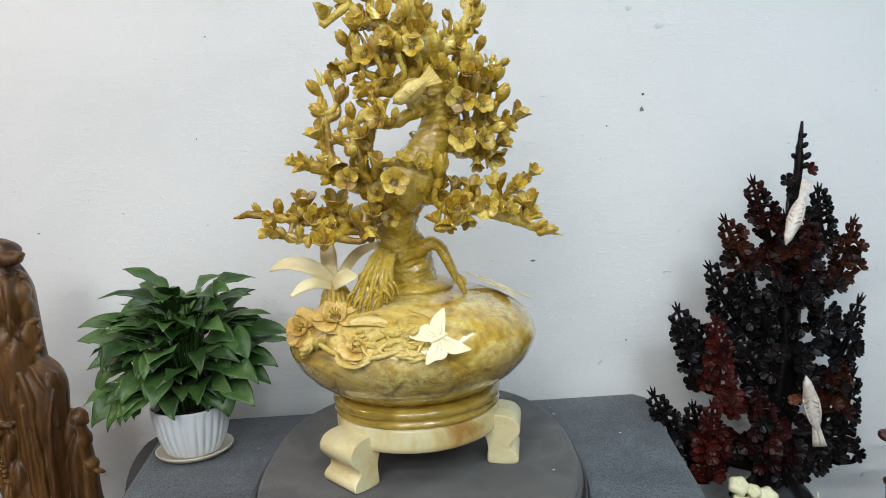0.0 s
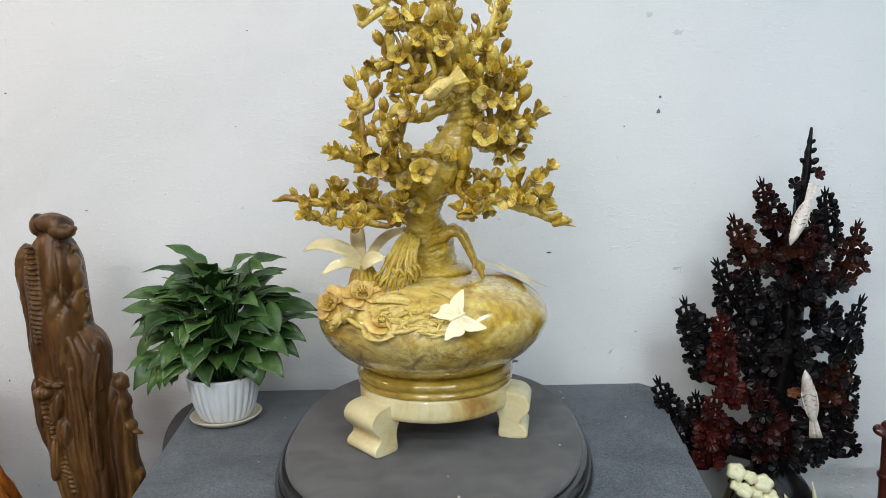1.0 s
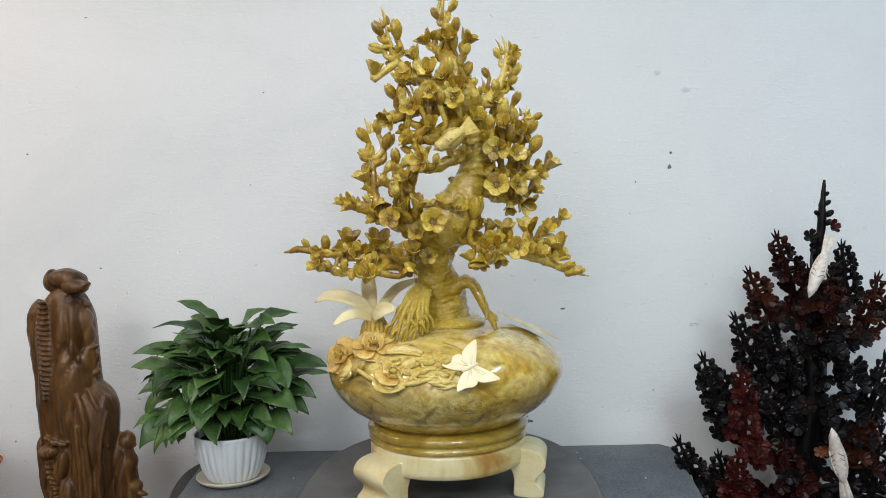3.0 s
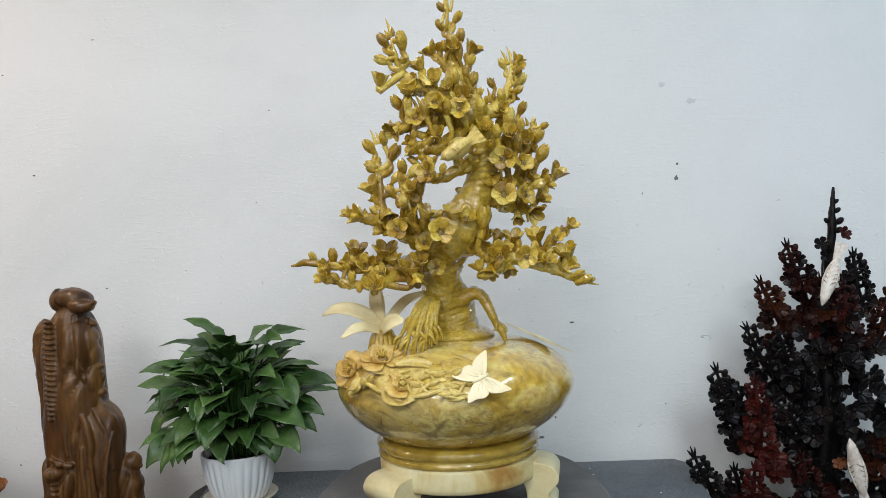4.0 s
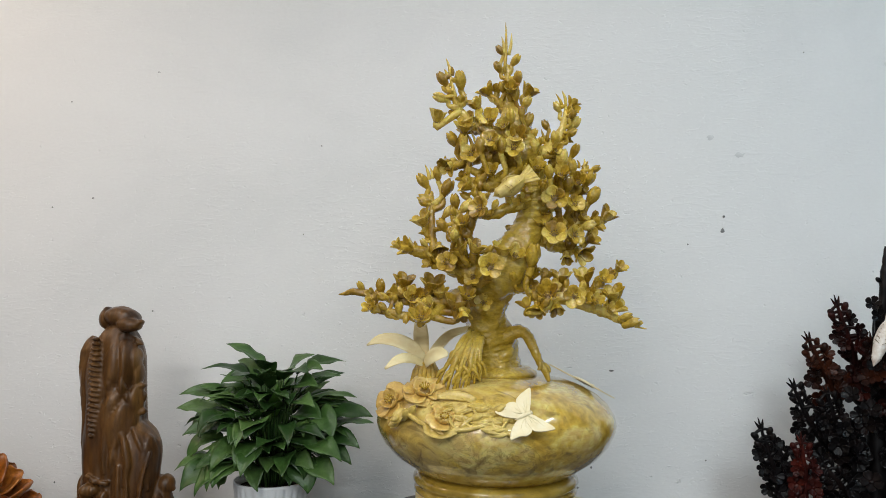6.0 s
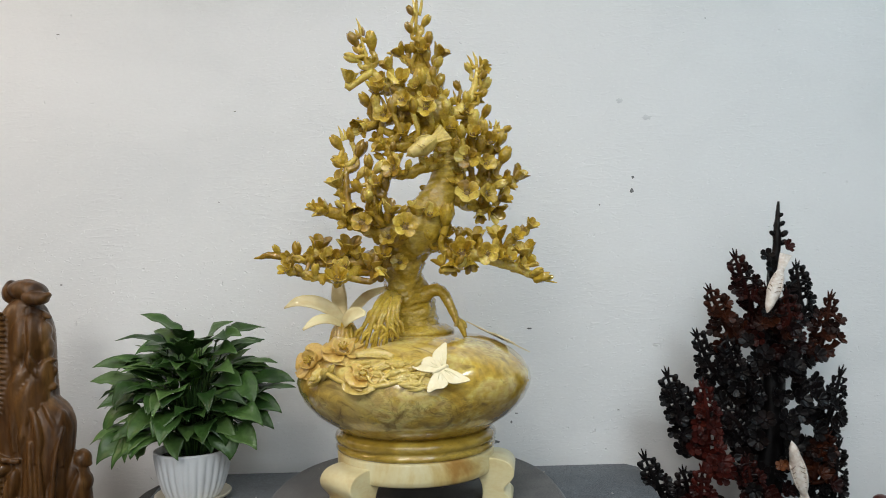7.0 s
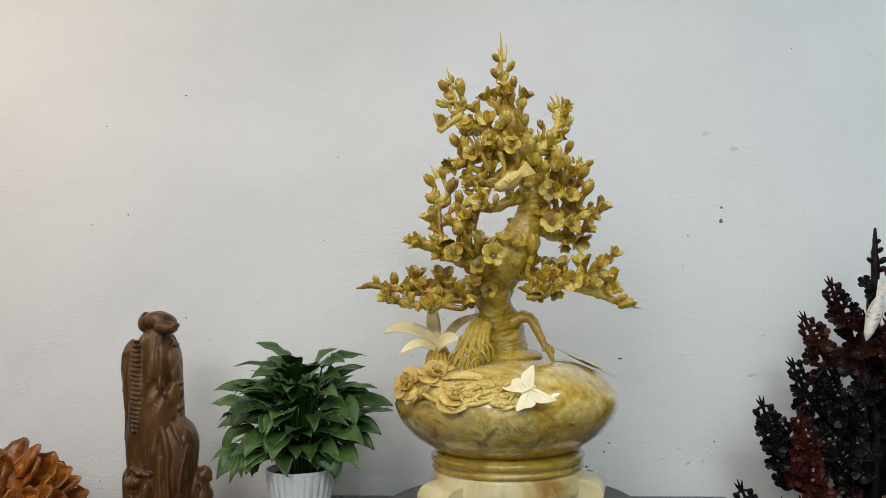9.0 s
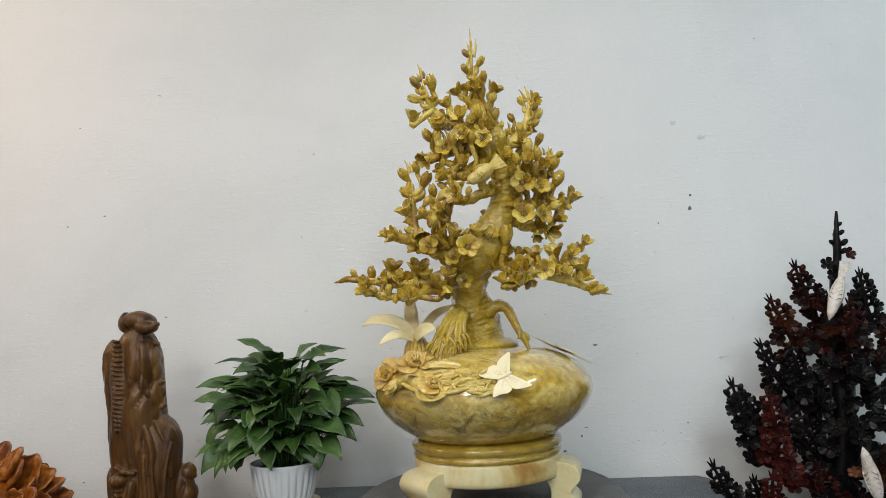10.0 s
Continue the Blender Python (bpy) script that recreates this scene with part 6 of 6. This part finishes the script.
def statue():
    # the tall robed body, then the lower one that leans on its front, then the small one at the foot
    bm = trunk_of([(0.0, -0.955, -0.70, -0.27, 0.11), (0.30, -0.925, -0.725, -0.27, 0.085), (0.50, -0.892, -0.75, -0.27, 0.062), (0.62, -0.906, -0.765, -0.27, 0.056), (0.72, -0.922, -0.775, -0.27, 0.055), (0.86, -0.936, -0.785, -0.27, 0.055), (0.95, -0.938, -0.806, -0.27, 0.057), (1.02, -0.938, -0.812, -0.27, 0.058), (1.09, -0.938, -0.816, -0.27, 0.056), (1.14, -0.932, -0.820, -0.27, 0.050), (1.172, -0.916, -0.832, -0.272, 0.038), (1.192, -0.895, -0.845, -0.274, 0.022)])
    merge(bm, trunk_of([(0.42, -0.86, -0.735, -0.282, 0.052), (0.55, -0.865, -0.755, -0.282, 0.050), (0.70, -0.868, -0.766, -0.283, 0.048), (0.80, -0.868, -0.770, -0.283, 0.047), (0.87, -0.868, -0.768, -0.282, 0.048), (0.925, -0.868, -0.764, -0.280, 0.047), (0.955, -0.868, -0.776, -0.277, 0.043), (0.978, -0.866, -0.800, -0.274, 0.036), (0.995, -0.862, -0.822, -0.272, 0.026)]))
    merge(bm, trunk_of([(0.50, -0.79, -0.725, -0.265, 0.05), (0.60, -0.79, -0.716, -0.265, 0.045), (0.66, -0.79, -0.728, -0.265, 0.042), (0.74, -0.80, -0.732, -0.264, 0.036), (0.80, -0.80, -0.736, -0.263, 0.030), (0.838, -0.80, -0.745, -0.262, 0.022), (0.86, -0.79, -0.756, -0.262, 0.012)]))
    lumps = [
        # cap, its side lobe and its upturned bill
        ((-0.866, -0.275, 1.214), (0.040, 0.036, 0.023), (0, 4, 0)), ((-0.903, -0.272, 1.210), (0.017, 0.027, 0.026), (0, 0, 0)), ((-0.838, -0.294, 1.199), (0.029, 0.024, 0.016), (0, 4, 0)), ((-0.816, -0.294, 1.203), (0.013, 0.012, 0.008), (0, -22, 0)),
        # heavy brow above, and below it the leaning head in profile with nose and chin
        ((-0.824, -0.280, 1.163), (0.015, 0.014, 0.006), (0, 38, 0)), ((-0.824, -0.282, 1.130), (0.012, 0.018, 0.018), (0, 0, 0)), ((-0.822, -0.286, 1.085), (0.016, 0.024, 0.030), (0, 8, 0)),
        ((-0.824, -0.288, 1.030), (0.024, 0.028, 0.042), (0, 6, 0)), ((-0.802, -0.284, 1.036), (0.006, 0.008, 0.012), (0, 16, 0)), ((-0.806, -0.284, 1.006), (0.010, 0.014, 0.009), (0, 0, 0)), ((-0.806, -0.284, 1.062), (0.008, 0.016, 0.006), (0, 12, 0)),
        ((-0.854, -0.292, 1.105), (0.042, 0.042, 0.066), (0, 6, 0)), ((-0.852, -0.292, 0.985), (0.044, 0.044, 0.100), (0, -4, 0)),
        # sleeve across the chest
        ((-0.840, -0.312, 0.925), (0.012, 0.020, 0.034), (0, -14, 0)), ((-0.786, -0.292, 0.885), (0.020, 0.034, 0.075), (0, 4, 0)),
        # small head, shoulder and pointed hem
        ((-0.754, -0.262, 0.842), (0.020, 0.022, 0.023), (0, 0, 0)), ((-0.738, -0.262, 0.832), (0.006, 0.010, 0.006), (0, 0, 0)), ((-0.750, -0.262, 0.792), (0.020, 0.026, 0.026), (0, 0, 0)), ((-0.740, -0.265, 0.738), (0.018, 0.026, 0.018), (0, 10, 0)), ((-0.722, -0.268, 0.724), (0.016, 0.010, 0.006), (0, 18, 0)), ((-0.730, -0.27, 0.622), (0.022, 0.026, 0.016), (0, 24, 0)),
        # clasped fist, sleeve and knee
        ((-0.895, -0.325, 0.842), (0.024, 0.018, 0.015), (0, 0, 20)), ((-0.908, -0.322, 0.832), (0.012, 0.016, 0.014), (0, 0, 0)), ((-0.866, -0.328, 0.805), (0.014, 0.014, 0.036), (0, 14, 0)), ((-0.856, -0.326, 0.745), (0.018, 0.016, 0.040), (0, -12, 0)), ((-0.880, -0.322, 0.690), (0.014, 0.018, 0.060), (0, 8, 0)), ((-0.842, -0.322, 0.70), (0.012, 0.016, 0.050), (0, 0, 0)),
    ]
    for at_, radii, turn in lumps:
        merge(bm, egg(at_, radii, turn, 56, 36))
    folds = [
        # the wing-like plume down the back and the one below it
        [(-0.926, -0.280, 1.170, 0.010), (-0.935, -0.284, 1.140, 0.019), (-0.935, -0.286, 1.08, 0.020), (-0.927, -0.286, 1.00, 0.018), (-0.922, -0.286, 0.92, 0.017), (-0.922, -0.284, 0.865, 0.010)],
        [(-0.932, -0.280, 0.862, 0.008), (-0.934, -0.285, 0.835, 0.013), (-0.924, -0.285, 0.76, 0.014), (-0.904, -0.285, 0.66, 0.014), (-0.876, -0.285, 0.55, 0.013), (-0.856, -0.285, 0.42, 0.012)],
        # long hanging folds of the robe
        [(-0.878, -0.305, 1.165, 0.006), (-0.866, -0.318, 1.10, 0.010), (-0.858, -0.322, 1.02, 0.012), (-0.866, -0.322, 0.94, 0.011), (-0.862, -0.322, 0.875, 0.006)],
        [(-0.858, -0.318, 1.15, 0.004), (-0.842, -0.322, 1.09, 0.008), (-0.828, -0.318, 1.045, 0.008), (-0.822, -0.314, 1.03, 0.004)],
        [(-0.836, -0.318, 1.02, 0.004), (-0.838, -0.324, 0.96, 0.008), (-0.846, -0.324, 0.90, 0.008), (-0.85, -0.322, 0.86, 0.005)],
        # folds and belt of the lower body
        [(-0.838, -0.322, 0.975, 0.005), (-0.818, -0.330, 0.940, 0.008), (-0.806, -0.332, 0.900, 0.008), (-0.812, -0.332, 0.850, 0.006)],
        [(-0.812, -0.312, 0.972, 0.004), (-0.790, -0.318, 0.940, 0.006), (-0.776, -0.312, 0.900, 0.006), (-0.774, -0.308, 0.84, 0.005)],
        [(-0.828, -0.328, 0.895, 0.005), (-0.826, -0.332, 0.82, 0.006), (-0.822, -0.330, 0.72, 0.007), (-0.81, -0.325, 0.56, 0.008)],
        [(-0.808, -0.332, 0.893, 0.004), (-0.806, -0.334, 0.82, 0.006), (-0.800, -0.332, 0.72, 0.007), (-0.79, -0.325, 0.56, 0.008)],
        [(-0.770, -0.310, 0.925, 0.004), (-0.780, -0.328, 0.86, 0.006), (-0.782, -0.330, 0.78, 0.007), (-0.780, -0.326, 0.66, 0.007)],
        [(-0.905, -0.325, 0.872, 0.005), (-0.876, -0.334, 0.862, 0.006), (-0.848, -0.334, 0.855, 0.005)],
    ]
    for rows in folds:
        merge(bm, tube(rows, 10, 5, 0.12, 50))
    # ribbed plumes down the robe
    for k in range(20):
        u = k / 19
        w = 0.016 * min(1, 0.5 + 2.2 * u, 0.42 + 2.2 * (1 - u))
        merge(bm, egg((-0.899 + 0.004 * math.sin(3.1 * u), -0.325, 1.165 - 0.0110 * k), (w, 0.012, 0.0040), (0, 12, 0), 10, 6))
    for k in range(20):
        merge(bm, egg((-0.906 + 0.0030 * k, -0.318, 0.830 - 0.0118 * k), (0.013, 0.014, 0.0044), (0, 16, 0), 10, 6))
    for v in bm.verts:
        x, y, z = v.co
        if z < 1.18 and y < -0.285:
            # drapery: valleys that wander down the cloth, deeper in some places
            run = x * 38 + 1.5 * noise.noise(Vector((x * 9, 1.0, z * 5.5))) + 0.5 * math.sin(9 * z + 14 * x)
            deep = min(1, max(0.15, 0.55 + 1.3 * noise.noise(Vector((x * 14, 4.0, z * 6)))))
            v.co.y += 0.013 * deep * (1 - abs(math.sin(math.pi * run)) ** 0.7)
    for v in bm.verts:
        v.co += noise.noise_vector(v.co * 14) * 0.004 + noise.noise_vector(Vector((v.co.x * 70, v.co.y * 70, v.co.z * 10))) * 0.0016
    return bm


figure = tagged(part("carved_figure", statue(), BROWN), "tall dark-brown oiled wood figure in a ribbed robe", "statue")
blend = figure.modifiers.new("carve", "REMESH")
blend.mode, blend.voxel_size, blend.use_smooth_shade = "VOXEL", 0.0022, True
soften = figure.modifiers.new("soften", "SMOOTH")
soften.factor, soften.iterations = 0.5, 2

# ---- orange carved flower ----
bloom = thing("carved_flower", (-1.17, -0.33, 0.40), "glossy orange wood carving of a large many-petalled flower", "sculpture")
low = thing("low_plinth", (-1.20, -0.28, 0), "low dark wooden plinth under the carving", "plinth")
part("body", box(-1.44, -0.985, -0.52, -0.05, 0, 0.40, 0.006), BROWN, low, smooth=False)
CX, CY, CZ = -1.272, -0.33, 0.715
part("core", egg((CX, CY, CZ - 0.01), (0.165, 0.165, 0.165), u=28, v=18), ORANGE, bloom)


def big_petal(length, half):
    """A pointed petal, hollowed along its middle, with two shallow ribs."""
    def top(u, v):
        w = half * (math.sin(math.pi * (0.16 + 0.81 * u)) ** 0.6)
        return (length * u * (1 - 0.12 * v * v * u), w * v, 0.34 * length * u * u + 0.55 * w * v * v + 0.0020 * math.cos(11 * v) * (1 - u))
    bm = sheet(top, 0.008, 12, 9)
    for v in bm.verts:
        v.co += noise.noise_vector(v.co * 70) * 0.0035
    return bm


PETALS = [mesh_of("petal", big_petal(0.056 * s, 0.026 * s), ORANGE) for s in (0.85, 1.0, 1.15)]
random.seed(9)
AXIS = Vector((0.10, -0.72, 0.68)).normalized()
U = AXIS.cross(Vector((0, 0, 1))).normalized()
V = AXIS.cross(U)
for ring_, (n, polar) in enumerate(((5, 8), (9, 20), (13, 31), (17, 42), (20, 53), (23, 64), (25, 75), (26, 87), (26, 100), (24, 114))):
    for k in range(n):
        az = 2 * math.pi * (k + 0.5 * (ring_ % 2)) / n + random.uniform(-0.08, 0.08)
        p = math.radians(polar + random.uniform(-4, 4))
        ring_way = U * math.cos(az) + V * math.sin(az)
        d = AXIS * math.cos(p) + ring_way * math.sin(p)
        away = ring_way * math.cos(p) - AXIS * math.sin(p)
        place = Vector((CX, CY, CZ)) + d * 0.152
        if place.y > -0.17:
            continue
        x = (d * 0.86 + away * (0.10 + 0.30 * math.sin(p))).normalized()
        z = (-away - x * (-away).dot(x)).normalized()
        m = Matrix((x, z.cross(x), z)).transposed().to_4x4() @ pose(0, 0, 0, random.uniform(-38, 38), random.uniform(-22, 12), random.uniform(-16, 16)) @ Matrix.Scale(random.uniform(0.75, 1.25), 4)
        m.translation = place
        part("petal", PETALS[random.randrange(3)], None, bloom, m=m)
for s in range(4):
    part("swirl_leaf", tube([(CX + 0.12, CY - 0.12 - 0.02 * s, CZ + 0.03 - 0.03 * s, 0.03), (CX + 0.235 + 0.012 * s, CY - 0.08 - 0.03 * s, CZ + 0.02 - 0.035 * s, 0.034), (CX + 0.295 + 0.012 * s, CY - 0.05 - 0.02 * s, CZ - 0.07 - 0.04 * s, 0.030), (CX + 0.30 + 0.012 * s, CY - 0.03 * s, CZ - 0.22 - 0.02 * s, 0.018)], 12, 6, 0.25, 28, flat=0.55), ORANGE, bloom)

# ---- marks on the wall ----


def chip(x, z, w, h, material=PLASTER_DARK):
    """A small pit or smear on the plaster, ragged at its edge."""
    bm = bmesh.new()
    n = 14
    c = bm.verts.new((x, -0.0022, z))
    ring = []
    for k in range(n):
        a = 2 * math.pi * k / n
        r = 0.85 + 0.6 * noise.noise(Vector((x * 40 + 2.2 * math.cos(a), z * 40 + 2.2 * math.sin(a), 3)))
        ring.append(bm.verts.new((x + w * r * math.cos(a), -0.0004, z + h * r * math.sin(a))))
    for k in range(n):
        bm.faces.new((c, ring[(k + 1) % n], ring[k]))
    bmesh.ops.recalc_face_normals(bm, faces=bm.faces)
    part("chip", bm, material, wall)


for x, z, w, h in (
    (0.549, 1.444, 0.006, 0.007), (0.553, 1.480, 0.004, 0.004), (0.463, 1.409, 0.0022, 0.003), (0.271, 1.089, 0.007, 0.0025), (0.178, 0.800, 0.011, 0.005), (0.172, 0.812, 0.005, 0.004), (0.219, 0.850, 0.003, 0.004), (0.232, 0.872, 0.005, 0.002), (0.497, 0.875, 0.0025, 0.0025), (0.759, 1.901, 0.002, 0.002),
    (-1.122, 1.532, 0.004, 0.002), (-1.197, 1.802, 0.003, 0.002), (-0.948, 1.882, 0.005, 0.0015), (-0.937, 1.226, 0.004, 0.002), (-1.237, 1.507, 0.003, 0.002), (-0.53, 1.433, 0.002, 0.002), (-0.487, 1.671, 0.003, 0.002), (-1.188, 0.770, 0.003, 0.003),
):
    chip(x, z, w, h)
for x, z, w, h in ((0.524, 1.683, 0.010, 0.007), (0.595, 1.637, 0.014, 0.008)):
    chip(x, z, w, h, SMEAR)

# bits of lint on the felt
random.seed(77)
for k in range(26):
    x, y = random.uniform(-0.45, 0.42), random.uniform(-0.85, -0.09)
    inside = ((abs(x + 0.021) / 0.27) ** 2.4 + (abs(y + 0.43) / 0.36) ** 2.4) < 1
    if not inside and (abs(x + 0.021) / 0.33) ** 2.4 + (abs(y + 0.43) / 0.43) ** 2.4 < 1:
        continue
    r = random.uniform(0.0012, 0.0028)
    part("lint", egg((x, y, TOP + (0.0505 if inside else 0.0005)), (r, r * 0.7, r * 0.4), (0, 0, random.uniform(0, 180)), 7, 5), BONE, stand if inside else table)
